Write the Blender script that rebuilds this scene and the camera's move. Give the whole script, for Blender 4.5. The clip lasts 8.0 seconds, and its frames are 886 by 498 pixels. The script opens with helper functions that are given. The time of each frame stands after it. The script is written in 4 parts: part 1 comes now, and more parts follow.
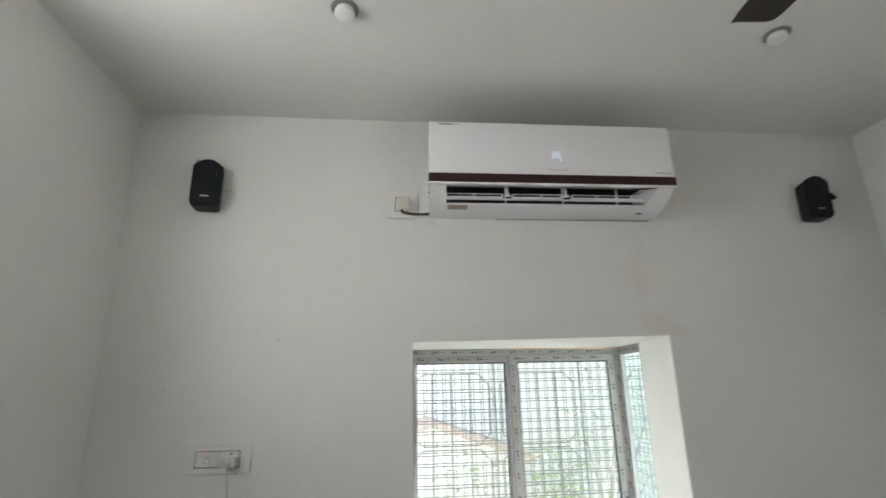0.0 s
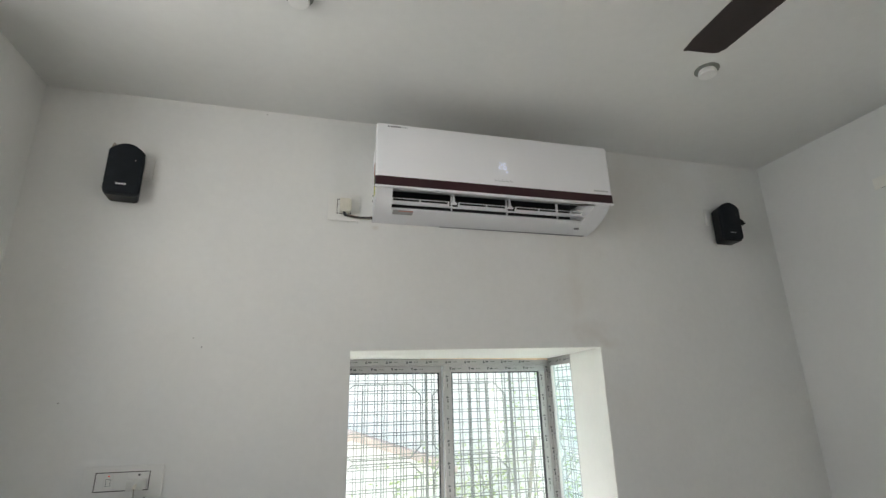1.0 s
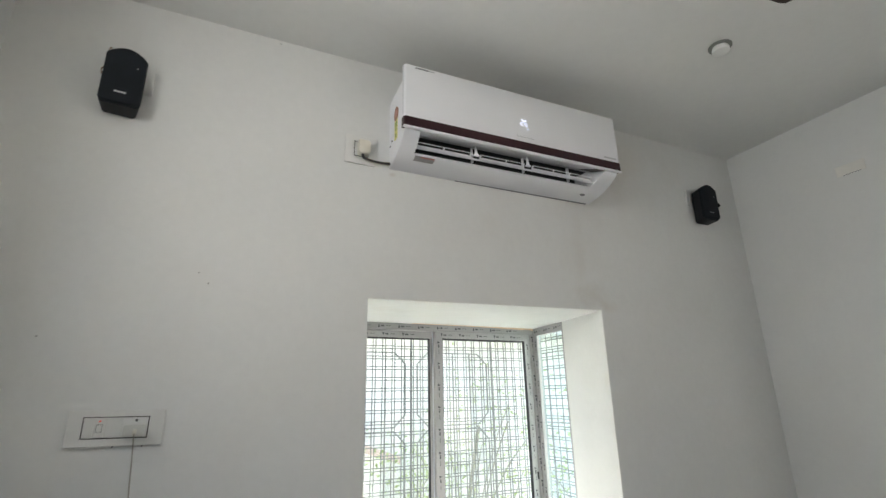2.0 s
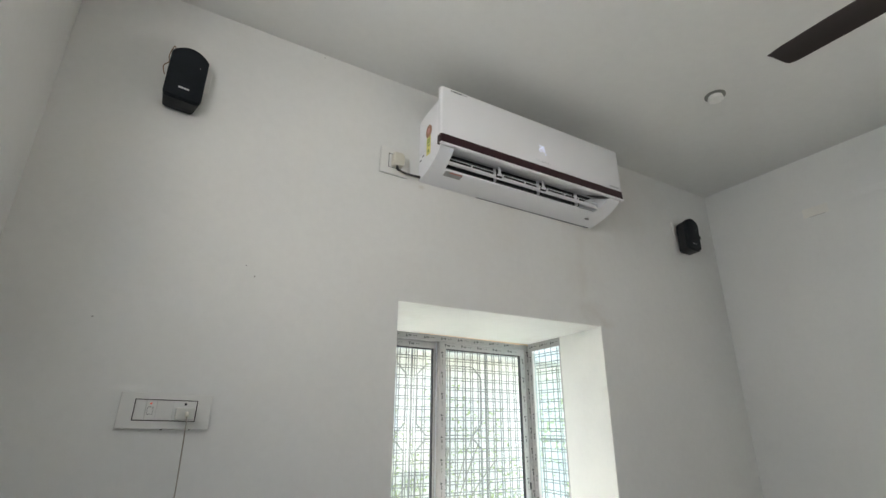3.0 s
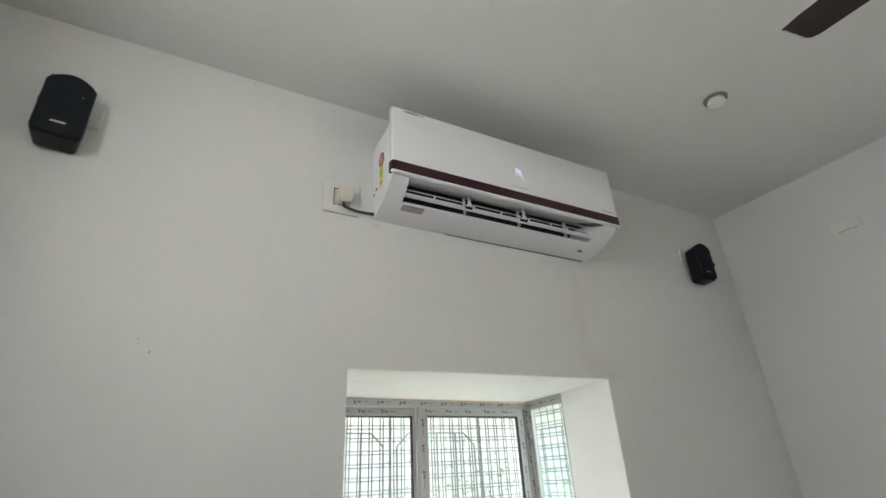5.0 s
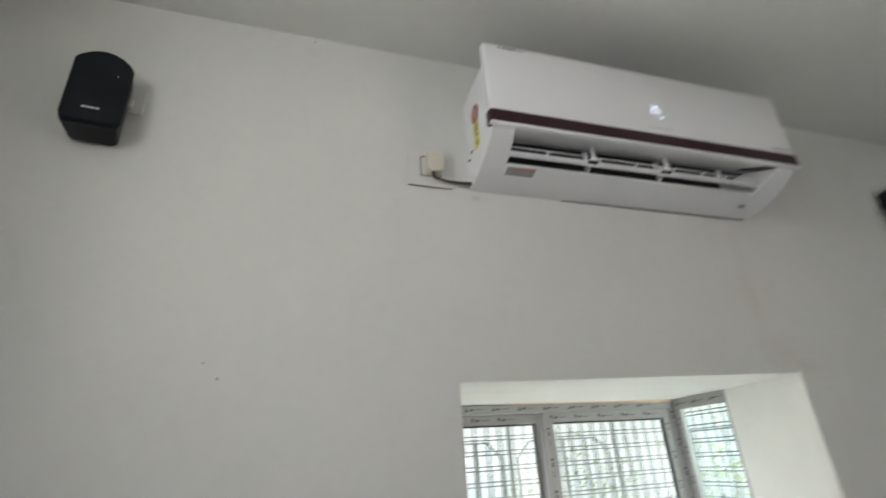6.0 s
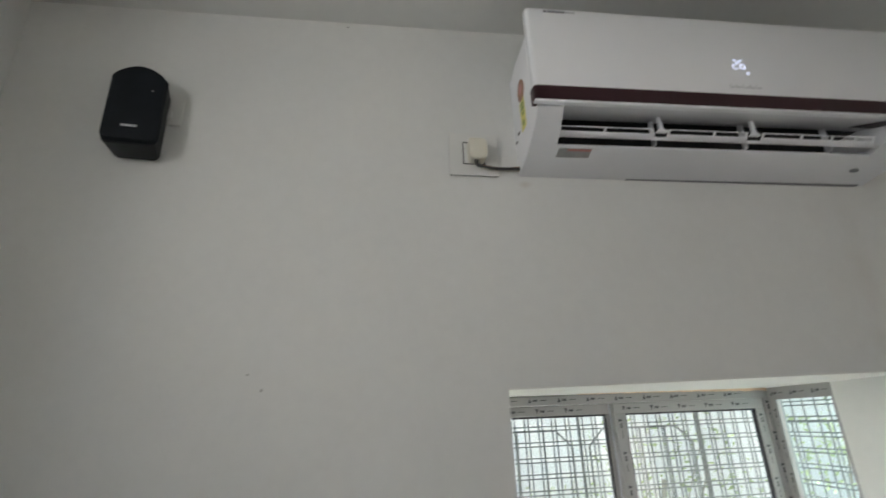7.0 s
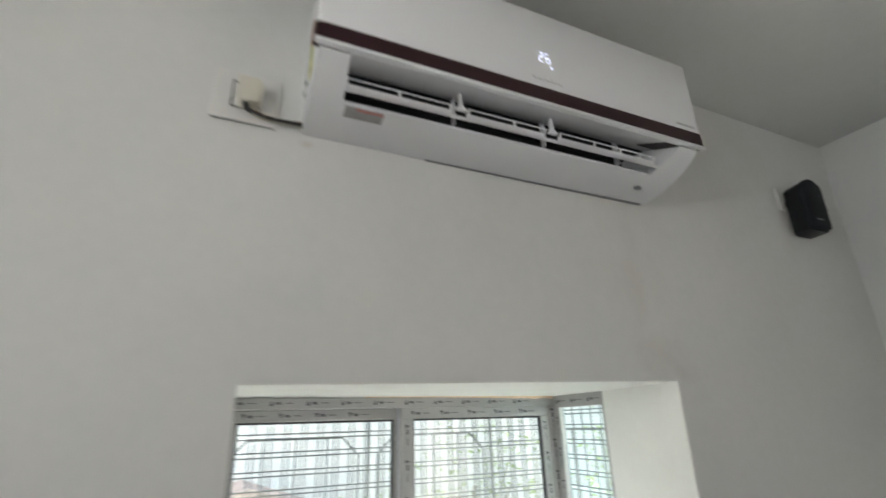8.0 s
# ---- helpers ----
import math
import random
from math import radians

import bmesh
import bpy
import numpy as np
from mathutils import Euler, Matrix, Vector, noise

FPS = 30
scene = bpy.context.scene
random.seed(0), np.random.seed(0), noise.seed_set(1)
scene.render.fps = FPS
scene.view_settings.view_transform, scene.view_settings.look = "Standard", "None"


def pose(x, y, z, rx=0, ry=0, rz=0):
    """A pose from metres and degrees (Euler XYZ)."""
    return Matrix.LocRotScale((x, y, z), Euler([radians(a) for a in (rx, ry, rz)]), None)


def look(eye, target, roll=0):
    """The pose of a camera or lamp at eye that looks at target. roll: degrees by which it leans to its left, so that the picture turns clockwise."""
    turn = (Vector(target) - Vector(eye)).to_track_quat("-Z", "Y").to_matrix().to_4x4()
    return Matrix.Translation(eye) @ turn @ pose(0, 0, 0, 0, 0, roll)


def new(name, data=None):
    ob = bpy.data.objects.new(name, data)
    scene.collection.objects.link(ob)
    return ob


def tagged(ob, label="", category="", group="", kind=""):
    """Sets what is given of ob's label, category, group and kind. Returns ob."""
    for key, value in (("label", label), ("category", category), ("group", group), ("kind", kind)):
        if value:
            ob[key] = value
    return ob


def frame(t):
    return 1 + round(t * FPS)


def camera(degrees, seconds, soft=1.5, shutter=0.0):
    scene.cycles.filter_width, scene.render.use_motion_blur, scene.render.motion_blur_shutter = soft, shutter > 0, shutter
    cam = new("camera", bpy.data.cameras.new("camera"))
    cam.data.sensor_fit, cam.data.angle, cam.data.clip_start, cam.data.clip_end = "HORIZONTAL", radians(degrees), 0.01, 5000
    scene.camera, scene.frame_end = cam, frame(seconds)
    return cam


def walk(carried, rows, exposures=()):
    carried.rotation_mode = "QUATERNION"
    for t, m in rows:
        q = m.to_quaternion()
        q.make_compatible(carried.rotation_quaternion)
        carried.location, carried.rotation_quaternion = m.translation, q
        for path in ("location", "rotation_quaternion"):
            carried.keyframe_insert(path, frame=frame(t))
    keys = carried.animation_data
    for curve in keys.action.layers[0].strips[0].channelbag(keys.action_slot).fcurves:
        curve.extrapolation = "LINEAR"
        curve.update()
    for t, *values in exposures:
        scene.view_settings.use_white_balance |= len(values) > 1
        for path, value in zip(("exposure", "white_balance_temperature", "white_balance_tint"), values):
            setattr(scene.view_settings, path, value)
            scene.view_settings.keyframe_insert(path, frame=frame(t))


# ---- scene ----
cam = camera(85.0, 8.0, 1.4, 0.5)
EXPOSURES = [(0.0, 2.8), (1.5, 2.88), (4.0, 2.9), (5.5, 2.77), (6.0, 2.72), (6.5, 2.39), (7.0, 2.37), (7.5, 2.54), (8.0, 2.67)]
PATH = [
    (0, (0.039, -0.008, 1.745), (0.24, 1.907, 2.285), -1.2),
    (0.2, (0.064, -0.040, 1.745), (0.328, 1.866, 2.291), -1.1),
    (0.5, (0.076, -0.034, 1.752), (0.43, 1.853, 2.312), -1.2),
    (0.7, (0.044, -0.015, 1.754), (0.462, 1.858, 2.317), -1.2),
    (1, (-0.035, 0.051, 1.745), (0.476, 1.897, 2.319), -1.4),
    (1.2, (-0.089, 0.111, 1.710), (0.486, 1.931, 2.307), -1.5),
    (1.5, (-0.176, 0.22, 1.639), (0.496, 2.008, 2.231), -1.6),
    (1.7, (-0.24, 0.26, 1.607), (0.491, 2.03, 2.186), -1.5),
    (2.8, (-0.623, 0.314, 1.478), (0.317, 1.951, 2.14), 0.2),
    (3, (-0.635, 0.327, 1.468), (0.311, 1.95, 2.156), 0.4),
    (3.5, (-0.648, 0.308, 1.475), (0.315, 1.908, 2.191), 0.7),
    (4, (-0.633, 0.318, 1.477), (0.341, 1.901, 2.215), 0.0),
    (4.2, (-0.597, 0.339, 1.484), (0.368, 1.922, 2.233), -0.4),
    (5.3, (-0.283, 0.628, 1.668), (0.575, 2.213, 2.536), -3.8),
    (5.5, (-0.274, 0.698, 1.706), (0.544, 2.307, 2.567), -4.0),
    (5.8, (-0.267, 0.803, 1.732), (0.428, 2.469, 2.583), -4.0),
    (6, (-0.27, 0.857, 1.745), (0.313, 2.594, 2.547), -3.6),
    (6.2, (-0.267, 0.883, 1.777), (0.193, 2.685, 2.513), -3.8),
    (6.5, (-0.239, 0.894, 1.808), (0.051, 2.761, 2.464), -3.7),
    (6.7, (-0.218, 0.889, 1.829), (0.023, 2.759, 2.497), -3.2),
    (7, (-0.17, 0.88, 1.849), (0.098, 2.744, 2.522), -2.3),
    (7.2, (-0.120, 0.860, 1.871), (0.196, 2.725, 2.522), -1.6),
    (7.5, (-0.061, 0.876, 1.861), (0.419, 2.694, 2.543), -1.1),
    (7.8, (0.013, 0.939, 1.855), (0.702, 2.688, 2.538), -1.7),
    (8, (0.071, 1.009, 1.837), (0.882, 2.707, 2.515), -1.7),
]
walk(cam, [(t, look(eye, target, roll)) for t, eye, target, roll in PATH], EXPOSURES)

# ---------------------------------------------------------------- world and light
world = bpy.data.worlds.new("sky")
scene.world = world
world.use_nodes = True
wn, wl = world.node_tree.nodes, world.node_tree.links
sky = wn.new("ShaderNodeTexSky")
sky.sky_type = "NISHITA"
sky.sun_disc = False
sky.sun_elevation, sky.sun_rotation = radians(46), radians(24)
sky.dust_density, sky.air_density = 5.0, 0.7
wl.new(sky.outputs[0], wn["Background"].inputs[0])
wn["Background"].inputs[1].default_value = 0.13

sun_data = bpy.data.lights.new("sun", "SUN")
sun_data.energy, sun_data.angle, sun_data.color = 3.2, radians(0.5), (1.0, 0.97, 0.93)
sun = new("sun", sun_data)
SUN_FROM = Vector((math.sin(radians(24)) * math.cos(radians(46)), math.cos(radians(24)) * math.cos(radians(46)), math.sin(radians(46))))
sun.matrix_basis = look(SUN_FROM * 30, (0, 0, 0))

# daylight of an assumed side window, beside the walk and out of its view
day_data = bpy.data.lights.new("assumed_side_daylight", "AREA")
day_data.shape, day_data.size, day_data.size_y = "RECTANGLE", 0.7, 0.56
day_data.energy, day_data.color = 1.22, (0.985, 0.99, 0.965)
day = new("assumed_side_daylight", day_data)
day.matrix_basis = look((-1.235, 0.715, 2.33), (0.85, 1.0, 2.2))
# fill lamp added behind the walk, in a made-up opening in the right wall
right_data = bpy.data.lights.new("right_fill_lamp", "AREA")
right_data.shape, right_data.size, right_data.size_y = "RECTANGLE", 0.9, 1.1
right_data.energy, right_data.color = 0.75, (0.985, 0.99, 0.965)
right_fill = new("right_fill_lamp", right_data)
right_fill.matrix_basis = look((2.39, -0.7, 1.55), (0.4, 0.3, 1.75))

# ---------------------------------------------------------------- materials


def node_material(name, base, rough=0.5, metal=0.0, amount=0.06, scale=3.0, fine=60.0, bump=0.0, spec=0.5, coat=0.0, stain=None):
    """Principled surface; its colour wanders at two scales, its relief follows the finer one."""
    m = bpy.data.materials.new(name)
    m.use_nodes = True
    n, l = m.node_tree.nodes, m.node_tree.links
    b = n["Principled BSDF"]
    b.inputs["Roughness"].default_value, b.inputs["Metallic"].default_value = rough, metal
    b.inputs["Specular IOR Level"].default_value, b.inputs["Coat Weight"].default_value = spec, coat
    pos = n.new("ShaderNodeTexCoord")
    big, small = n.new("ShaderNodeTexNoise"), n.new("ShaderNodeTexNoise")
    for node, s, d in ((big, scale, 5.0), (small, fine, 3.0)):
        node.inputs["Scale"].default_value, node.inputs["Detail"].default_value = s, d
        l.new(pos.outputs["Object"], node.inputs["Vector"])
    both = n.new("ShaderNodeMath")
    both.operation = "MULTIPLY_ADD"
    both.inputs[1].default_value = 0.35
    l.new(small.outputs["Fac"], both.inputs[0])
    l.new(big.outputs["Fac"], both.inputs[2])
    ramp = n.new("ShaderNodeMapRange")
    ramp.inputs["From Min"].default_value, ramp.inputs["From Max"].default_value = 0.4, 1.0
    ramp.inputs["To Min"].default_value, ramp.inputs["To Max"].default_value = 1 - amount, 1 + amount * 0.6
    l.new(both.outputs[0], ramp.inputs["Value"])
    mul = n.new("ShaderNodeVectorMath")
    mul.operation = "SCALE"
    mul.inputs[0].default_value = base
    l.new(ramp.outputs[0], mul.inputs["Scale"])
    out = mul.outputs[0]
    if stain:
        colour, s, lo, hi, strength = stain
        sn = n.new("ShaderNodeTexNoise")
        sn.inputs["Scale"].default_value, sn.inputs["Detail"].default_value = s, 6.0
        l.new(pos.outputs["Object"], sn.inputs["Vector"])
        sr = n.new("ShaderNodeMapRange")
        sr.inputs["From Min"].default_value, sr.inputs["From Max"].default_value = lo, hi
        sr.inputs["To Max"].default_value = strength
        l.new(sn.outputs["Fac"], sr.inputs["Value"])
        mix = n.new("ShaderNodeMix")
        mix.data_type = "RGBA"
        l.new(sr.outputs[0], mix.inputs["Factor"])
        l.new(out, mix.inputs["A"])
        mix.inputs["B"].default_value = (*colour, 1)
        out = mix.outputs["Result"]
    l.new(out, b.inputs["Base Color"])
    if bump:
        bp = n.new("ShaderNodeBump")
        bp.inputs["Strength"].default_value, bp.inputs["Distance"].default_value = bump, 0.002
        l.new(both.outputs[0], bp.inputs["Height"])
        l.new(bp.outputs[0], b.inputs["Normal"])
    return m


def glow_material(name, colour, strength):
    m = bpy.data.materials.new(name)
    m.use_nodes = True
    b = m.node_tree.nodes["Principled BSDF"]
    b.inputs["Base Color"].default_value = (*colour, 1)
    b.inputs["Emission Color"].default_value, b.inputs["Emission Strength"].default_value = (*colour, 1), strength
    return m


def pane_material(name="window_glass", tint=(0.90, 0.95, 0.93)):
    """Thin clear glass: see-through, with gloss that grows towards grazing."""
    m = bpy.data.materials.new(name)
    m.use_nodes = True
    n, l = m.node_tree.nodes, m.node_tree.links
    n.remove(n["Principled BSDF"])
    clear, gloss, mix = n.new("ShaderNodeBsdfTransparent"), n.new("ShaderNodeBsdfGlossy"), n.new("ShaderNodeMixShader")
    face, power, fres = n.new("ShaderNodeLayerWeight"), n.new("ShaderNodeMath"), n.new("ShaderNodeMapRange")
    power.operation, power.inputs[1].default_value = "POWER", 5.0
    fres.inputs["To Min"].default_value, fres.inputs["To Max"].default_value = 0.03, 0.9
    l.new(face.outputs["Facing"], power.inputs[0])
    l.new(power.outputs[0], fres.inputs["Value"])
    clear.inputs[0].default_value = (*tint, 1)
    gloss.inputs["Roughness"].default_value = 0.02
    l.new(fres.outputs[0], mix.inputs[0])
    l.new(clear.outputs[0], mix.inputs[1])
    l.new(gloss.outputs[0], mix.inputs[2])
    l.new(mix.outputs[0], n["Material Output"].inputs["Surface"])
    return m


PAINT = node_material("wall_paint", (0.755, 0.762, 0.750), 0.55, amount=0.05, scale=1.6, fine=45, bump=0.12, spec=0.3, stain=((0.62, 0.57, 0.5), 1.3, 0.62, 0.8, 0.5))
CEIL = node_material("ceiling_paint", (0.735, 0.74, 0.722), 0.7, amount=0.06, scale=1.1, fine=30, bump=0.15, spec=0.2)
REVEAL = node_material("reveal_paint", (0.8, 0.8, 0.775), 0.5, amount=0.05, scale=5, fine=50, bump=0.15, spec=0.3, stain=((0.6, 0.56, 0.5), 4.0, 0.6, 0.8, 0.5))
TILE = node_material("floor_tile", (0.17, 0.165, 0.155), 0.25, amount=0.1, scale=4, fine=40)
AC_WHITE = node_material("white_plastic", (0.805, 0.808, 0.835), 0.32, amount=0.02, scale=6, fine=200, spec=0.5)
AC_PANEL = node_material("glossy_white_panel", (0.865, 0.873, 0.90), 0.2, amount=0.015, scale=4, fine=150, spec=0.5, coat=0.2)
AC_GREY = node_material("duct_plastic", (0.70, 0.70, 0.73), 0.45, amount=0.03, scale=8, fine=150)
MAROON = node_material("maroon_trim", (0.033, 0.009, 0.0125), 0.4, amount=0.1, scale=10, fine=150, spec=0.35)
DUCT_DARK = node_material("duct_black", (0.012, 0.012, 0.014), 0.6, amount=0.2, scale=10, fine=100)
BROWN_DARK = node_material("duct_brown", (0.022, 0.014, 0.013), 0.5, amount=0.1, scale=10, fine=100)
GREY_PRINT = node_material("grey_print", (0.24, 0.245, 0.26), 0.5, amount=0.05)
PALE_PRINT = node_material("pale_print", (0.48, 0.49, 0.51), 0.35, amount=0.05)
STICKER_GREY = node_material("grey_sticker", (0.36, 0.35, 0.35), 0.45, amount=0.15, scale=60, fine=400)
STICKER_RED = node_material("red_sticker", (0.5, 0.22, 0.2), 0.45, amount=0.1, scale=60, fine=300)
STICKER_YELLOW = node_material("yellow_sticker", (0.72, 0.66, 0.2), 0.45, amount=0.1, scale=60, fine=300)
STICKER_BROWN = node_material("brown_sticker", (0.33, 0.15, 0.08), 0.45, amount=0.3, scale=60, fine=300)
STICKER_GREEN = node_material("green_print", (0.2, 0.3, 0.08), 0.5, amount=0.1)
BLACK_CASE = node_material("black_case", (0.012, 0.0135, 0.016), 0.4, amount=0.15, scale=8, fine=300, bump=0.05, spec=0.25)
BLACK_MESH = node_material("black_mesh", (0.010, 0.0135, 0.0175), 0.6, amount=0.3, scale=20, fine=900, bump=0.3, spec=0.2)
SILVER = node_material("silver_print", (0.75, 0.75, 0.75), 0.35, metal=0.3, amount=0.05)
SWITCH_WHITE = node_material("switch_plastic", (0.765, 0.762, 0.74), 0.35, amount=0.03, scale=20, fine=200)
SWITCH_LINE = node_material("groove_and_gap_shade", (0.04, 0.04, 0.038), 0.6, amount=0.1)
PLUG_BEIGE = node_material("beige_plug", (0.7, 0.67, 0.58), 0.4, amount=0.05, scale=30, fine=200)
CHARGER = node_material("white_charger", (0.66, 0.66, 0.62), 0.35, amount=0.04, scale=30, fine=200)
CABLE_GREY = node_material("grey_cable", (0.34, 0.32, 0.27), 0.5, amount=0.08, scale=30, fine=200)
CABLE_BLACK = node_material("black_cable", (0.02, 0.02, 0.02), 0.45, amount=0.2, scale=30, fine=200)
CABLE_BROWN = node_material("brown_wire", (0.22, 0.12, 0.06), 0.5, amount=0.2, scale=30, fine=200)
FAN_BROWN = node_material("fan_brown", (0.027, 0.018, 0.016), 0.42, amount=0.18, scale=14, fine=120, bump=0.05)
LAMP_WHITE = node_material("lamp_white", (0.8, 0.8, 0.78), 0.4, amount=0.03, scale=20, fine=200)
LAMP_RIM = node_material("lamp_rim", (0.2, 0.21, 0.19), 0.5, amount=0.08, scale=20, fine=200)
UPVC = node_material("window_frame_film", (0.40, 0.395, 0.395), 0.4, amount=0.05, scale=9, fine=120, bump=0.05)
UPVC_WHITE = node_material("window_frame_white", (0.6, 0.63, 0.68), 0.35, amount=0.03, scale=9, fine=120)
GASKET = node_material("black_gasket", (0.03, 0.03, 0.035), 0.6, amount=0.1)
PRINT_DARK = node_material("film_print", (0.09, 0.09, 0.1), 0.5, amount=0.2, scale=60, fine=300)
FOAM = node_material("orange_sealant", (0.88, 0.66, 0.48), 0.7, amount=0.2, scale=30, fine=150, bump=0.3)
GRILLE = node_material("grille_paint", (0.25, 0.255, 0.25), 0.5, amount=0.15, scale=30, fine=200)
PUTTY = node_material("putty_patch", (0.8, 0.79, 0.75), 0.6, amount=0.06, scale=12, fine=80, bump=0.2)
GLASS = pane_material()
SIDE_GLASS = pane_material("tinted_side_glass", (0.85, 0.945, 0.935))
LED = glow_material("white_led", (0.72, 0.78, 1.0), 0.17)
NEON = glow_material("red_neon", (1.0, 0.12, 0.06), 0.12)
HOUSE_WALL = node_material("neighbour_plaster", (0.80, 0.81, 0.79), 0.8, amount=0.15, scale=0.8, fine=8, bump=0.2)
ROOF_TILE = node_material("terracotta", (0.68, 0.55, 0.5), 0.8, amount=0.25, scale=2, fine=12, bump=0.3)


def leaf_material(name, base):
    """Thin leaves: half of the light passes through them."""
    m = node_material(name, base, 0.55, amount=0.4, scale=0.9, fine=9)
    n, l = m.node_tree.nodes, m.node_tree.links
    thin, mix = n.new("ShaderNodeBsdfTranslucent"), n.new("ShaderNodeMixShader")
    thin.inputs[0].default_value = (base[0] * 3.4, base[1] * 3.2, base[2] * 2.8, 1)
    mix.inputs[0].default_value = 0.5
    l.new(n["Principled BSDF"].outputs[0], mix.inputs[1])
    l.new(thin.outputs[0], mix.inputs[2])
    l.new(mix.outputs[0], n["Material Output"].inputs["Surface"])
    return m


LEAF_PALE = leaf_material("leaf_pale", (0.20, 0.25, 0.14))
BARK = node_material("bark", (0.42, 0.40, 0.34), 0.9, amount=0.3, scale=5, fine=30, bump=0.5)
EARTH = node_material("earth", (0.3, 0.25, 0.18), 0.95, amount=0.3, scale=0.3, fine=4, bump=0.3)



def with_spots(material, spots):
    """Adds soft-edged stains (x, z, half width, half height, strength, colour) to a wall's paint."""
    n, l = material.node_tree.nodes, material.node_tree.links
    b = n["Principled BSDF"]
    out = b.inputs["Base Color"].links[0].from_socket
    pos, axes, rough = n.new("ShaderNodeTexCoord"), n.new("ShaderNodeSeparateXYZ"), n.new("ShaderNodeTexNoise")
    rough.inputs["Scale"].default_value, rough.inputs["Detail"].default_value = 22.0, 5.0
    l.new(pos.outputs["Object"], axes.inputs[0])
    l.new(pos.outputs["Object"], rough.inputs["Vector"])
    for x, z, rx, rz, strength, colour in spots:
        place = n.new("ShaderNodeCombineXYZ")
        for axis, centre, radius, slot in (("X", x, rx, 0), ("Z", z, rz, 1)):
            scaled = n.new("ShaderNodeMapRange")
            scaled.clamp = False
            scaled.inputs["From Min"].default_value, scaled.inputs["From Max"].default_value = centre, centre + radius
            l.new(axes.outputs[axis], scaled.inputs["Value"])
            l.new(scaled.outputs[0], place.inputs[slot])
        far = n.new("ShaderNodeVectorMath")
        far.operation = "LENGTH"
        l.new(place.outputs[0], far.inputs[0])
        uneven = n.new("ShaderNodeMath")
        uneven.operation = "ADD"
        l.new(far.outputs["Value"], uneven.inputs[0])
        l.new(rough.outputs["Fac"], uneven.inputs[1])
        fade = n.new("ShaderNodeMapRange")
        fade.inputs["From Min"].default_value, fade.inputs["From Max"].default_value = 0.45, 1.5
        fade.inputs["To Min"].default_value, fade.inputs["To Max"].default_value = strength, 0.0
        l.new(uneven.outputs[0], fade.inputs["Value"])
        mix = n.new("ShaderNodeMix")
        mix.data_type = "RGBA"
        l.new(fade.outputs[0], mix.inputs["Factor"])
        l.new(out, mix.inputs["A"])
        mix.inputs["B"].default_value = (*colour, 1)
        out = mix.outputs["Result"]
    l.new(out, b.inputs["Base Color"])
    return material


DAMP, CHALK, HOLE = (0.5, 0.43, 0.35), (0.86, 0.86, 0.84), (0.12, 0.11, 0.1)
FRONT_PAINT = with_spots(node_material("front_wall_paint", (0.757, 0.762, 0.747), 0.55, amount=0.065, scale=1.6, fine=45, bump=0.14, spec=0.3, stain=((0.64, 0.6, 0.54), 1.3, 0.62, 0.8, 0.45)), [
    (1.15, 1.985, 0.13, 0.07, 0.24, DAMP), (1.10, 2.2, 0.05, 0.26, 0.15, DAMP), (1.24, 1.94, 0.06, 0.03, 0.22, DAMP),
    (-0.68, 1.562, 0.05, 0.012, 0.5, CHALK), (0.2, 2.41, 0.02, 0.012, 0.4, DAMP),
    (-0.403, 1.923, 0.0035, 0.005, 0.8, HOLE), (-0.433, 1.955, 0.003, 0.003, 0.7, HOLE), (-0.805, 1.745, 0.004, 0.003, 0.7, HOLE), (-0.256, 2.878, 0.006, 0.004, 0.8, HOLE)])

# ---------------------------------------------------------------- mesh helpers


def mesh_object(name, bm, material, smooth=False):
    bmesh.ops.recalc_face_normals(bm, faces=bm.faces)
    me = bpy.data.meshes.new(name)
    bm.to_mesh(me)
    bm.free()
    me.materials.append(material)
    if smooth:
        me.shade_smooth()
        me.set_sharp_from_angle(angle=radians(35))
    return new(name, me)


def part(name, bm, material, parent, label="", smooth=False):
    ob = mesh_object(name, bm, material, smooth)
    ob.parent = parent
    if label:
        tagged(ob, label)
    return ob


def structure(name, bm, material, label, category, smooth=False):
    return tagged(mesh_object(name, bm, material, smooth), label, category, "", "structure")


def thing(name, m, label, category, group=""):
    ob = new(name)
    ob.empty_display_size = 0.05
    ob.matrix_basis = m
    return tagged(ob, label, category, group)


def hexa(bm, c):
    """A block from eight corners: four below, four above, in the same order round."""
    v = [bm.verts.new(p) for p in c]
    for f in ((3, 2, 1, 0), (4, 5, 6, 7), (0, 1, 5, 4), (1, 2, 6, 5), (2, 3, 7, 6), (3, 0, 4, 7)):
        bm.faces.new([v[i] for i in f])
    return v


def box(bm, x0, x1, y0, y1, z0, z1):
    return hexa(bm, [(x0, y0, z0), (x1, y0, z0), (x1, y1, z0), (x0, y1, z0), (x0, y0, z1), (x1, y0, z1), (x1, y1, z1), (x0, y1, z1)])


def block(x0, x1, y0, y1, z0, z1, bevel=0.0, segments=2):
    bm = bmesh.new()
    box(bm, x0, x1, y0, y1, z0, z1)
    if bevel:
        bmesh.ops.bevel(bm, geom=bm.edges[:], offset=bevel, segments=segments, profile=0.5, affect="EDGES")
    return bm


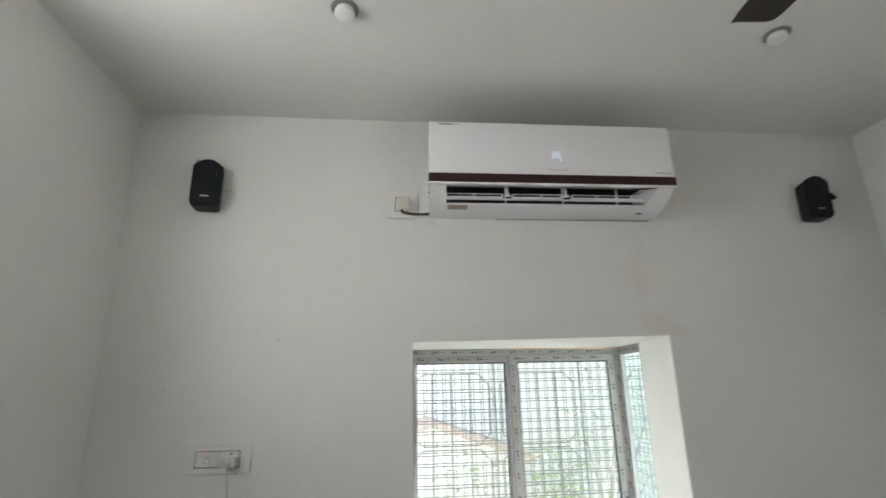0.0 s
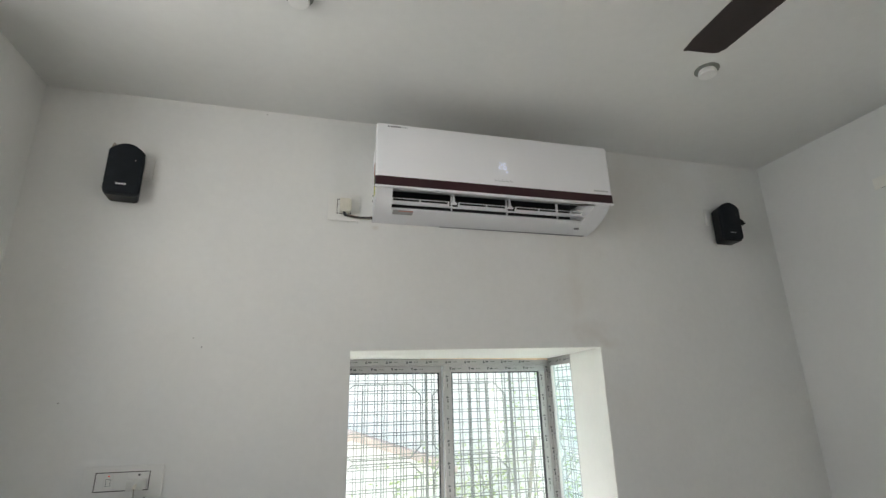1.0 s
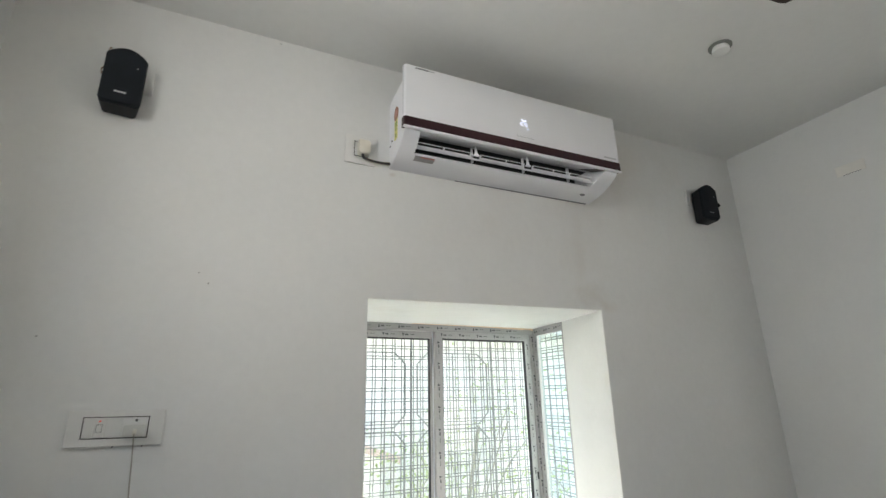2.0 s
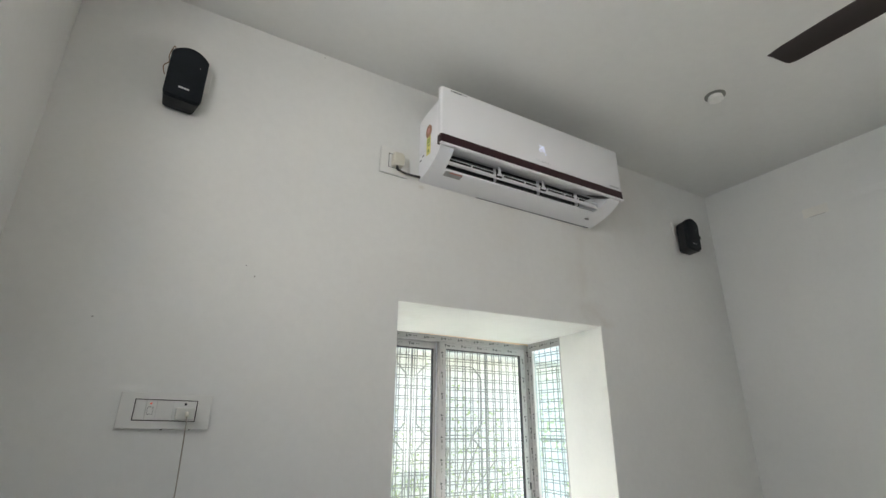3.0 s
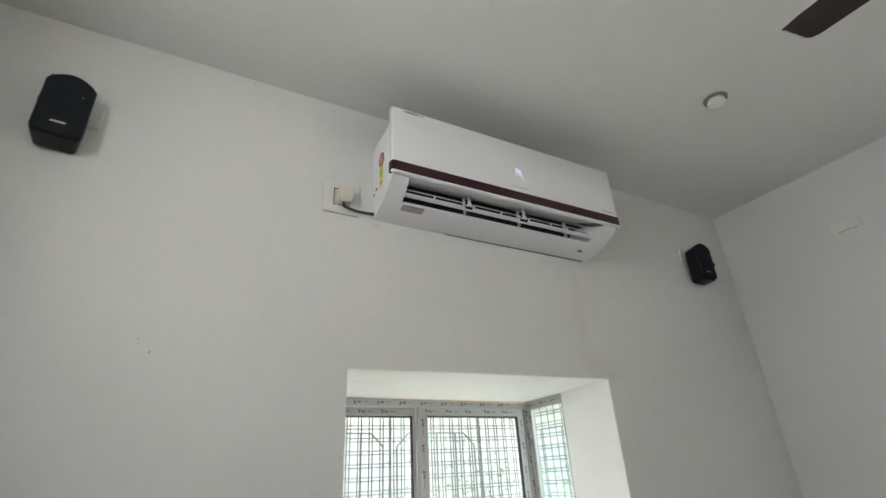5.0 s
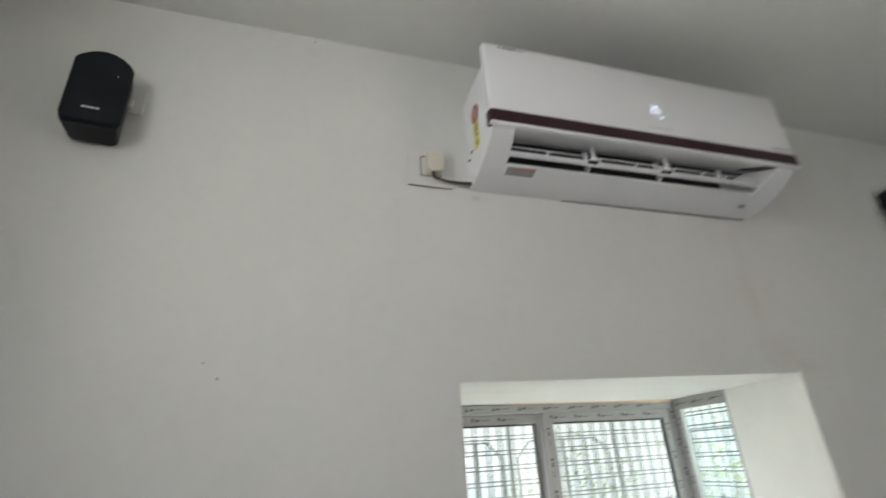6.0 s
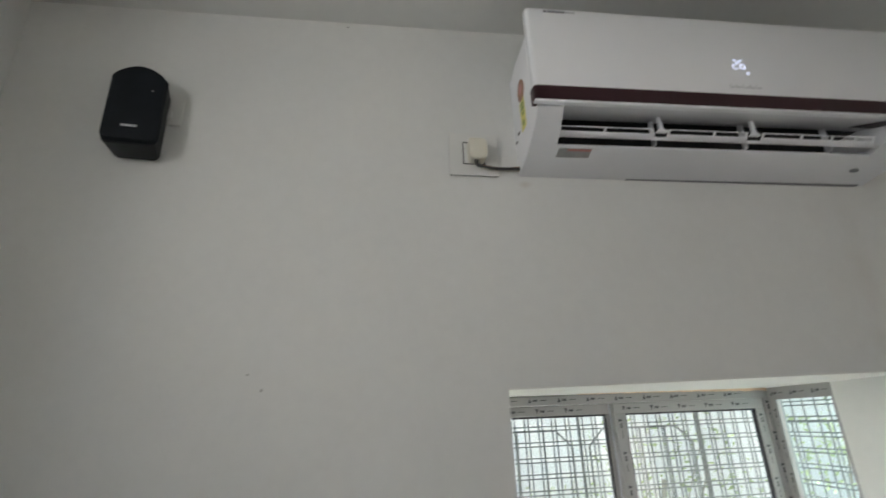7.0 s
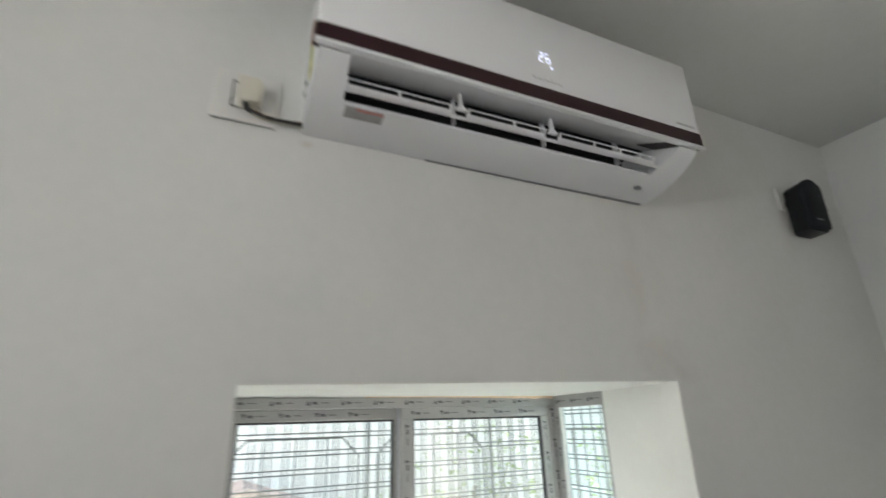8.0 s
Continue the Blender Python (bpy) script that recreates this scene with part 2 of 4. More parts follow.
def prism(bm, outline, a, b, axis="x", shrink=None):
    """An outline in the two other axes, drawn out along one axis from a to b. shrink: another outline for the far end."""
    def place(p, d):
        return {"x": (d, p[0], p[1]), "y": (p[0], d, p[1]), "z": (p[0], p[1], d)}[axis]
    near = [bm.verts.new(place(p, a)) for p in outline]
    far = [bm.verts.new(place(p, b)) for p in (shrink or outline)]
    n = len(near)
    bm.faces.new(near[::-1])
    bm.faces.new(far)
    for i in range(n):
        bm.faces.new((near[i], near[(i + 1) % n], far[(i + 1) % n], far[i]))


def tube(points, radius, sides=8):
    """A round cable along points, smoothed between them."""
    pts = [Vector(p) for p in points]
    fine = []
    for i in range(len(pts) - 1):
        p0, p1, p2, p3 = pts[max(i - 1, 0)], pts[i], pts[i + 1], pts[min(i + 2, len(pts) - 1)]
        for k in range(6):
            t = k / 6
            fine.append(0.5 * ((2 * p1) + (p2 - p0) * t + (2 * p0 - 5 * p1 + 4 * p2 - p3) * t * t + (3 * p1 - p0 - 3 * p2 + p3) * t ** 3))
    fine.append(pts[-1])
    bm = bmesh.new()
    rings = []
    for i, p in enumerate(fine):
        d = (fine[min(i + 1, len(fine) - 1)] - fine[max(i - 1, 0)]).normalized()
        side = d.orthogonal().normalized() if abs(d.x) > 0.9 else d.cross(Vector((1, 0, 0))).normalized()
        up = d.cross(side)
        rings.append([bm.verts.new(p + radius * (math.cos(a) * side + math.sin(a) * up)) for a in (2 * math.pi * k / sides for k in range(sides))])
    for r, s in zip(rings, rings[1:]):
        for k in range(sides):
            bm.faces.new((r[k], r[(k + 1) % sides], s[(k + 1) % sides], s[k]))
    bm.faces.new(rings[0][::-1])
    bm.faces.new(rings[-1])
    return bm


def lathe(profile, sides=32):
    """A solid of revolution round z from (radius, height) pairs."""
    bm = bmesh.new()
    rings = [[bm.verts.new((r * math.cos(2 * math.pi * k / sides), r * math.sin(2 * math.pi * k / sides), z)) for k in range(sides)] for r, z in profile]
    for a, b in zip(rings, rings[1:]):
        for k in range(sides):
            bm.faces.new((a[k], a[(k + 1) % sides], b[(k + 1) % sides], b[k]))
    bm.faces.new(rings[0][::-1])
    bm.faces.new(rings[-1])
    return bm


# ---------------------------------------------------------------- the room
XL, XR, YF, YB, ZC = -1.045, 2.302, 1.945, -2.2, 2.893
WX0, WX1, WZ0, WZ1, WZ2 = 0.115, 1.197, 0.92, 1.912, 1.928      # window opening in the front wall
YJ, YW = 2.257, 2.62                                            # end of the masonry jamb, end of the bay

bm = bmesh.new()
box(bm, XL - 0.2, XR + 0.2, YB - 0.2, YF + 0.02, -0.15, 0.0)
structure("floor", bm, TILE, "grey polished tile floor", "floor")
bm = bmesh.new()
box(bm, XL - 0.2, XR + 0.2, YB - 0.2, YF + 0.3, ZC, ZC + 0.15)
structure("ceiling", bm, CEIL, "plain matt white painted ceiling", "ceiling")

# front wall: pieces left, right, below and above the opening
bm = bmesh.new()
hexa(bm, [(XL - 0.2, YF, 0), (WX0, YF, 0), (WX0, YJ, 0), (XL - 0.2, YJ, 0), (XL - 0.2, YF, ZC), (WX0, YF, ZC), (WX0, YJ, ZC), (XL - 0.2, YJ, ZC)])
hexa(bm, [(WX1, YF, 0), (XR + 0.2, YF, 0), (XR + 0.2, YJ, 0), (1.219, YJ, 0), (WX1, YF, ZC), (XR + 0.2, YF, ZC), (XR + 0.2, YJ, ZC), (1.219, YJ, ZC)])
box(bm, WX0, WX1, YF, YJ, 0, WZ0)
hexa(bm, [(WX0, YF, WZ1), (WX1, YF, WZ2), (1.219, YJ, 1.923), (WX0, YJ, 1.919), (WX0, YF, ZC), (WX1, YF, ZC), (1.219, YJ, ZC), (WX0, YJ, ZC)])
structure("wall_front", bm, FRONT_PAINT, "smooth off-white painted wall with a deep window opening", "wall")
# thin smooth plaster faces of the reveal
bm = bmesh.new()
hexa(bm, [(WX1 - 0.003, YF + 0.001, WZ0), (WX1 + 0.001, YF + 0.001, WZ0), (1.222, YJ, WZ0), (1.216, YJ, WZ0),
          (WX1 - 0.003, YF + 0.001, WZ2 - 0.002), (WX1 + 0.001, YF + 0.001, WZ2 - 0.002), (1.222, YJ, 1.921), (1.216, YJ, 1.921)])
hexa(bm, [(WX0, YF + 0.001, WZ1 - 0.003), (WX1 - 0.003, YF + 0.001, WZ2 - 0.003), (1.216, YJ, 1.920), (WX0, YJ, 1.916),
          (WX0, YF + 0.001, WZ1), (WX1 - 0.003, YF + 0.001, WZ2), (1.216, YJ, 1.923), (WX0, YJ, 1.919)])
structure("trim_reveal", bm, REVEAL, "white plaster lining of the window reveal", "reveal")
# bay beyond the masonry: roof slab, closed side, sill
bm = bmesh.new()
box(bm, 0.0, 1.34, YJ, YW + 0.12, 1.922, 2.05)
structure("bay_roof", bm, REVEAL, "white plastered slab over the box window", "slab")
bm = bmesh.new()
box(bm, 0.0, WX0 - 0.005, YJ, YW, WZ0 - 0.1, 1.922)
structure("bay_side", bm, REVEAL, "white plastered closed side of the box window", "wall")
bm = bmesh.new()
box(bm, 0.0, 1.34, YJ, YW + 0.05, WZ0 - 0.1, WZ0)
structure("window_sill", bm, REVEAL, "white window sill slab", "sill")

# side walls and back wall; left one with an assumed opening beside the walk
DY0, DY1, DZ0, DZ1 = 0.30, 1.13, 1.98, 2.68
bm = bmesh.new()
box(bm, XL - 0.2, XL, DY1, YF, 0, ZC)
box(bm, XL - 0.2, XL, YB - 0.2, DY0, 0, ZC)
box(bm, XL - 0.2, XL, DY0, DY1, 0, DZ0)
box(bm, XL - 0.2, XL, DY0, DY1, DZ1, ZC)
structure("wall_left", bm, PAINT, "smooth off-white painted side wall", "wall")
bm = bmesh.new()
# made-up opening that holds the fill lamp, out of view
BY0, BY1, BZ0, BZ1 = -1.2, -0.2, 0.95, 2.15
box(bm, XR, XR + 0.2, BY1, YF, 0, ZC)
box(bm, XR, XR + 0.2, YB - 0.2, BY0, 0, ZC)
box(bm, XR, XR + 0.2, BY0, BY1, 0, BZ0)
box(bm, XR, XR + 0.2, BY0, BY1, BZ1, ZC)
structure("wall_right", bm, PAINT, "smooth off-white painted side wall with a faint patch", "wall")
bm = bmesh.new()
box(bm, XL, XR, YB - 0.2, YB, 0, ZC)
structure("wall_back", bm, PAINT, "plain off-white painted back wall", "wall")
# filled box on the right wall
bm = block(XR - 0.003, XR + 0.002, 1.31, 1.43, 2.548, 2.6, 0.0015, 1)
patch = tagged(mesh_object("putty_patch", bm, PUTTY), "faint rectangular putty patch on the white wall", "wall patch")
part("crack", block(XR - 0.0036, XR - 0.002, 1.328, 1.404, 2.5475, 2.5492), GREY_PRINT, patch, "thin dark crack along the lower edge")
# shallow ridge of filled plaster running on from the patch
bm = bmesh.new()
hexa(bm, [(XR - 0.001, 1.30, 2.582), (XR + 0.004, 1.30, 2.582), (XR + 0.004, 1.30, 2.618), (XR, 1.30, 2.618),
          (XR - 0.007, -0.15, 2.545), (XR + 0.004, -0.15, 2.545), (XR + 0.004, -0.15, 2.600), (XR, -0.15, 2.600)])
structure("trim_plaster_ridge", bm, PAINT, "shallow off-white ridge of filled plaster", "plaster ridge")

# ---------------------------------------------------------------- box window
win = thing("window_1", pose(0, 0, 0), "grey sliding window with printed protective film in a box bay", "window")
tagged(win, kind="structure")
YG = 2.552                                                     # inner face of the front frame


def film_marks(u0, u1, v, step, size, flip, place):
    """Small printed arrows and word bars along a rail; place turns (u, v) into a point just proud of it."""
    b = bmesh.new()
    u = u0
    while u < u1 - step * 0.6:
        s = -size if flip else size
        tri = [(u, v - s * 0.55), (u + size * 0.9, v - s * 0.55), (u + size * 0.45, v + s * 0.6)]
        b.faces.new([b.verts.new(place(*p)) for p in tri])
        for a, c in ((1.2, 1.6), (1.7, 2.4)):
            q = [(u + size * a, v - size * 0.3), (u + size * c, v - size * 0.3), (u + size * c, v + size * 0.25), (u + size * a, v + size * 0.25)]
            b.faces.new([b.verts.new(place(*p)) for p in q])
        for a, c in ((3.2, 4.0), (4.1, 4.9)):
            q = [(u + size * a, v - size * 0.08), (u + size * c, v - size * 0.08), (u + size * c, v + size * 0.1), (u + size * a, v + size * 0.1)]
            b.faces.new([b.verts.new(place(*p)) for p in q])
        u += step
    return b


FX0, FX1 = 0.113, 1.246
outer = part("frame", block(FX0, FX1, YG, YG + 0.06, 1.888, 1.92, 0.002, 1), UPVC, win, "grey outer frame rail with printed film")
part("film_print", film_marks(FX0 + 0.02, FX1 - 0.03, 1.905, 0.104, 0.0135, False, lambda u, v: (u, YG - 0.0008, v)), PRINT_DARK, outer)
part("frame", block(FX0, FX1, YG, YG + 0.06, WZ0, WZ0 + 0.035, 0.002, 1), UPVC, win)
post = part("corner_post", block(1.222, FX1, YG - 0.004, YG + 0.06, WZ0 + 0.035, 1.888, 0.003, 1), UPVC, win, "grey corner post with printed film")
part("film_print", film_marks(1.0, 1.87, 1.233, 0.104, 0.013, False, lambda u, v: (v, YG - 0.0048, 1.0 + 1.88 - u)), PRINT_DARK, post)
part("frame", block(FX0, FX0 + 0.022, YG, YG + 0.06, WZ0 + 0.035, 1.888, 0.002, 1), UPVC, win)


def sash(x0, x1, y, stile_l, stile_r, marks, white_edge):
    """One sliding sash: four rails, black gasket, pane."""
    top, bot, rail = 1.887, WZ0 + 0.036, 0.034
    s = part("sash", block(x0, x1, y, y + 0.028, top - rail, top, 0.002, 1), UPVC, win, "grey window sash with printed film")
    part("film_print", film_marks(x0 + 0.03, x1 - 0.02, top - rail * 0.5, 0.104, 0.0135, True, lambda u, v: (u, y - 0.0008, v)), PRINT_DARK, s)
    part("sash_rail", block(x0, x1, y, y + 0.028, bot, bot + rail, 0.002, 1), UPVC, s)
    for a, b, m in ((x0, x0 + stile_l, marks[0]), (x1 - stile_r, x1, marks[1])):
        if b - a > 0.004:
            part("sash_stile", block(a, b, y, y + 0.028, bot + rail, top - rail, 0.002, 1), UPVC, s)
            if m:
                mid = (a + b) / 2 - 0.002
                part("film_print", film_marks(bot + 0.05, top - rail, mid, 0.104, 0.013, False, lambda u, v: (v, y - 0.0008, bot + top - u)), PRINT_DARK, s)
    if white_edge:
        part("sash_edge", block(x1, x1 + 0.014, y + 0.004, y + 0.02, bot, top, 0.001, 1), UPVC_WHITE, s, "bright white sash edge")
    gx0, gx1, gz0, gz1 = x0 + stile_l, x1 - stile_r, bot + rail, top - rail
    b = bmesh.new()
    for q in ((gx0, gx1, gz1 - 0.006, gz1), (gx0, gx1, gz0, gz0 + 0.006), (gx0, gx0 + 0.003, gz0, gz1), (gx1 - 0.005, gx1, gz0, gz1)):
        box(b, q[0], q[1], y + 0.004, y + 0.02, q[2], q[3])
    part("gasket", b, GASKET, s, "black rubber glazing gasket")
    p = part("pane", block(gx0 + 0.001, gx1 - 0.001, y + 0.010, y + 0.014, gz0 + 0.001, gz1 - 0.001), GLASS, s, "clear glass pane")
    p.visible_shadow = False
    return s


sash(FX0 + 0.022, 0.640, YG + 0.030, 0.02, 0.012, (False, False), True)
right_sash = sash(0.6455, 1.219, YG + 0.001, 0.0405, 0.034, (True, True), False)
latch = part("latch", block(1.208, 1.217, YG - 0.006, YG + 0.001, 1.155, 1.19, 0.002, 1), GASKET, right_sash, "small black sash latch")

# glazed side of the bay, along the outer end of the jamb


def side_x(y):
    return 1.219 + (y - YJ) * (1.240 - 1.219) / (YG - YJ)


def side_bar(y0, y1, z0, z1, depth=0.024):
    b = bmesh.new()
    hexa(b, [(side_x(y0), y0, z0), (side_x(y0) + depth, y0, z0), (side_x(y1) + depth, y1, z0), (side_x(y1), y1, z0),
             (side_x(y0), y0, z1), (side_x(y0) + depth, y0, z1), (side_x(y1) + depth, y1, z1), (side_x(y1), y1, z1)])
    return b


side = part("side_frame", side_bar(YJ + 0.001, YG - 0.001, 1.879, 1.9205), UPVC, win, "grey side frame rail with printed film")
part("film_print", film_marks(YJ + 0.02, YG - 0.02, 1.901, 0.095, 0.0135, False, lambda u, v: (side_x(YJ + YG - u) - 0.0008, YJ + YG - u, v)), PRINT_DARK, side)
part("side_frame", side_bar(YJ + 0.001, YG - 0.001, WZ0, WZ0 + 0.04), UPVC, win)
part("side_post", side_bar(YJ + 0.001, YJ + 0.014, WZ0 + 0.04, 1.879), UPVC, win)
post = part("side_post", side_bar(YG - 0.040, YG - 0.001, WZ0 + 0.04, 1.879), UPVC, win, "grey side post with printed film")
part("film_print", film_marks(1.0, 1.87, YG - 0.024, 0.104, 0.013, False, lambda u, v: (side_x(v) - 0.0008, v, 1.0 + 1.85 - u)), PRINT_DARK, post)
b = bmesh.new()
hexa(b, [(side_x(YJ + 0.014) + 0.014, YJ + 0.014, WZ0 + 0.04), (side_x(YJ + 0.014) + 0.018, YJ + 0.014, WZ0 + 0.04), (side_x(YG - 0.04) + 0.018, YG - 0.041, WZ0 + 0.04), (side_x(YG - 0.04) + 0.014, YG - 0.041, WZ0 + 0.04),
         (side_x(YJ + 0.014) + 0.014, YJ + 0.014, 1.879), (side_x(YJ + 0.014) + 0.018, YJ + 0.014, 1.879), (side_x(YG - 0.04) + 0.018, YG - 0.041, 1.879), (side_x(YG - 0.04) + 0.014, YG - 0.041, 1.879)])
p = part("pane", b, SIDE_GLASS, win, "blue-green tinted glass side pane")
p.visible_shadow = False
# sealant squeezed out over the frame
b = bmesh.new()
rng = random.Random(3)
xs = [0.52 + 0.018 * i for i in range(41)]
prof = [0.0008 + 0.0125 * (i / 40) ** 1.4 * rng.uniform(0.75, 1.15) for i in range(41)]
for i in range(40):
    hexa(b, [(xs[i], YG - 0.006, 1.922 - prof[i] * 0.8), (xs[i + 1], YG - 0.006, 1.922 - prof[i + 1] * 0.8), (xs[i + 1], YG + 0.004, 1.9195), (xs[i], YG + 0.004, 1.9195),
             (xs[i], YG - 0.006, 1.9225), (xs[i + 1], YG - 0.006, 1.9225), (xs[i + 1], YG + 0.004, 1.9225), (xs[i], YG + 0.004, 1.9225)])
part("sealant", b, FOAM, win, "orange-brown bead of sealant")

# ---------------------------------------------------------------- lattice outside the panes
lattice = thing("window_grille", pose(0, 0, 0), "dark grey metal lattice of paired thin bars outside the window", "grille")
YL = 2.655
hbar = block(-0.62, 0.62, -0.002, 0.002, -0.0021, 0.0021)
first = part("bar", hbar, GRILLE, lattice)
vb = block(-0.002, 0.002, -0.0018, 0.0018, -0.56, 0.56)
vfirst = part("bar", vb, GRILLE, lattice)
first.location, vfirst.location = (0.68, YL, 0.93), (0.10, YL + 0.004, 1.45)
for k in range(20):
    for off in (0.0, 0.0135):
        if k == 0 and off == 0:
            continue
        o = new("bar", first.data)
        o.parent, o.location = lattice, (0.68, YL, 0.93 + 0.0515 * k + off)
for k in range(23):
    for off in (0.0, 0.0145):
        if k == 0 and off == 0:
            continue
        o = new("bar", vfirst.data)
        o.parent, o.location = lattice, (0.10 + 0.0505 * k + off, YL + 0.004, 1.45)

# side of the lattice, round the corner
sb = block(-0.002, 0.002, -0.17, 0.17, -0.0021, 0.0021)
sfirst = part("bar", sb, GRILLE, lattice)
sfirst.location = (1.32, YL - 0.17, 0.93)
for k in range(20):
    for off in (0.0, 0.0135):
        if k == 0 and off == 0:
            continue
        o = new("bar", sfirst.data)
        o.parent, o.location = lattice, (1.32, YL - 0.17, 0.93 + 0.0515 * k + off)
for k in range(6):
    o = new("bar", vfirst.data)
    o.parent, o.location = lattice, (1.324, YL - 0.31 + 0.0505 * k, 1.45)

# ornamental safety grille farther out
guard = thing("safety_grille", pose(0, 0, 0), "dark painted ornamental safety grille with chamfered panels", "grille")
YO = 2.80


def flat_bar(p, q, w=0.006):
    """A square bar between two points of the plane y = 0."""
    p, q = Vector((p[0], 0, p[1])), Vector((q[0], 0, q[1]))
    d = (q - p).normalized()
    s = Vector((-d.z, 0, d.x)) * w / 2
    t = Vector((0, w / 2, 0))
    b = bmesh.new()
    hexa(b, [p - s - t, p + s - t, p + s + t, p - s + t, q - s - t, q + s - t, q + s + t, q - s + t])
    return b


for cx in (0.36, 0.86):
    for lo, hi in ((0.95, 1.40), (1.42, 1.80)):
        c, h = 0.06, 0.215
        ring = [(cx - h + c, lo), (cx + h - c, lo), (cx + h, lo + c), (cx + h, hi - c), (cx + h - c, hi), (cx - h + c, hi), (cx - h, hi - c), (cx - h, lo + c)]
        for a, e in zip(ring, ring[1:] + ring[:1]):
            part("bar", flat_bar(a, e), GRILLE, guard).location = (0, YO, 0)
    for dx in (-0.105, 0.0, 0.105):
        part("bar", flat_bar((cx + dx, 0.8), (cx + dx, 1.80)), GRILLE, guard).location = (0, YO, 0)
for x in (0.11, 0.61, 1.11, 1.39):
    part("bar", flat_bar((x, 0.8), (x, 2.02), 0.009), GRILLE, guard).location = (0, YO, 0)
# the grille returns along the side of the bay
for lo, hi in ((0.95, 1.40), (1.42, 1.80)):
    ring = [(0.06, lo), (0.38, lo), (0.44, lo + 0.06), (0.44, hi - 0.06), (0.38, hi), (0.06, hi), (0.0, hi - 0.06), (0.0, lo + 0.06)]
    for a, e in zip(ring, ring[1:] + ring[:1]):
        o = part("bar", flat_bar(a, e), GRILLE, guard)
        o.matrix_basis = pose(1.39, YO - 0.46, 0, 0, 0, 90)
for dx in (0.14, 0.30):
    part("bar", flat_bar((dx, 0.8), (dx, 1.80)), GRILLE, guard).matrix_basis = pose(1.39, YO - 0.46, 0, 0, 0, 90)
for z in (0.8, 2.02):
    part("bar", flat_bar((0.0, z), (0.46, z), 0.009), GRILLE, guard).matrix_basis = pose(1.39, YO - 0.46, 0, 0, 0, 90)
for x in (0.11, 0.61, 1.11, 1.30):
    part("stay", block(x - 0.004, x + 0.004, 2.735, YO, 2.012, 2.02), GRILLE, guard)
for z in (0.8, 2.02):
    part("bar", flat_bar((0.11, z), (1.39, z), 0.009), GRILLE, guard).location = (0, YO, 0)

# ---------------------------------------------------------------- air conditioner
# local axes: x along the wall, y out of the room (0 at the front), z up from the bottom edge
AX, AY, AZ, AL = 0.173, 1.7335, 2.431, 1.02
ac = thing("air_conditioner", pose(AX, AY, AZ, 0, 0, -0.55), "white split air conditioner with a maroon trim strip and open louvre", "air conditioner")
D = 0.216                                                        # depth to the wall
TOP, BAND1, BAND0 = 0.350, 0.117, 0.075
# housing behind the front panel
outline = [(0.022, 0.116), (D, 0.116), (D, 0.290), (0.16, 0.304), (0.022, 0.312)]
bm = bmesh.new()
prism(bm, outline, 0.010, AL - 0.010)
bmesh.ops.bevel(bm, geom=[e for e in bm.edges if abs(e.verts[0].co.x - e.verts[1].co.x) < 1e-5], offset=0.012, segments=3, profile=0.5, affect="EDGES")
part("housing", bm, AC_WHITE, ac, smooth=True)
# unseen dark air intake in the housing top; cuts light bounced to the ceiling
intake = part("air_intake", block(0.06, AL - 0.06, 0.032, D - 0.02, 0.296, 0.3135, 0.001, 1), DUCT_DARK, ac, "dark open air intake on top")
for k in range(9):
    part("slat", block(0.06, AL - 0.06, 0.040 + 0.018 * k, 0.0425 + 0.018 * k, 0.3130, 0.3165), AC_GREY, intake)
# front panel, rounded at its ends and top
outline = [(0.0, BAND1), (0.024, BAND1), (0.024, TOP), (0.017, TOP), (0.006, TOP - 0.004), (0.0015, TOP - 0.012)]
bm = bmesh.new()
prism(bm, outline, 0.0, AL)
bmesh.ops.bevel(bm, geom=[e for e in bm.edges if abs(e.verts[0].co.x - e.verts[1].co.x) < 1e-5 and min(v.co.y for v in e.verts) < 0.02 and min(v.co.z for v in e.verts) > 0.0], offset=0.009, segments=4, profile=0.5, affect="EDGES")
panel = part("front_panel", bm, AC_PANEL, ac, "glossy plain white front panel", smooth=True)
# maroon strip, a little proud
bm = bmesh.new()
prism(bm, [(-0.003, BAND0 + 0.004), (0.026, BAND0 + 0.004), (0.026, BAND1), (-0.0015, BAND1)], -0.002, AL + 0.002)
bmesh.ops.bevel(bm, geom=[e for e in bm.edges if abs(e.verts[0].co.y - e.verts[1].co.y) < 0.003 and abs(e.verts[0].co.x - e.verts[1].co.x) < 1e-5 and e.verts[0].co.y < 0.01], offset=0.010, segments=4, profile=0.5, affect="EDGES")
part("trim_strip", bm, MAROON, ac, "dark maroon glossy trim strip", smooth=True)
bm = bmesh.new()
prism(bm, [(-0.004, BAND0 - 0.002), (0.011, BAND0 - 0.002), (0.011, BAND0 + 0.004), (-0.004, BAND0 + 0.004)], -0.003, AL + 0.003)
bmesh.ops.bevel(bm, geom=bm.edges[:], offset=0.002, segments=2, profile=0.5, affect="EDGES")
part("lip", bm, AC_WHITE, ac, "white lip under the trim strip", smooth=True)

# curved cheeks at both ends and the bottom panel between them
LOW = [(0.016, 0.073), (0.026, 0.0635), (0.040, 0.053), (0.070, 0.036), (0.105, 0.0215), (0.15, 0.0095), (D, 0.0)]


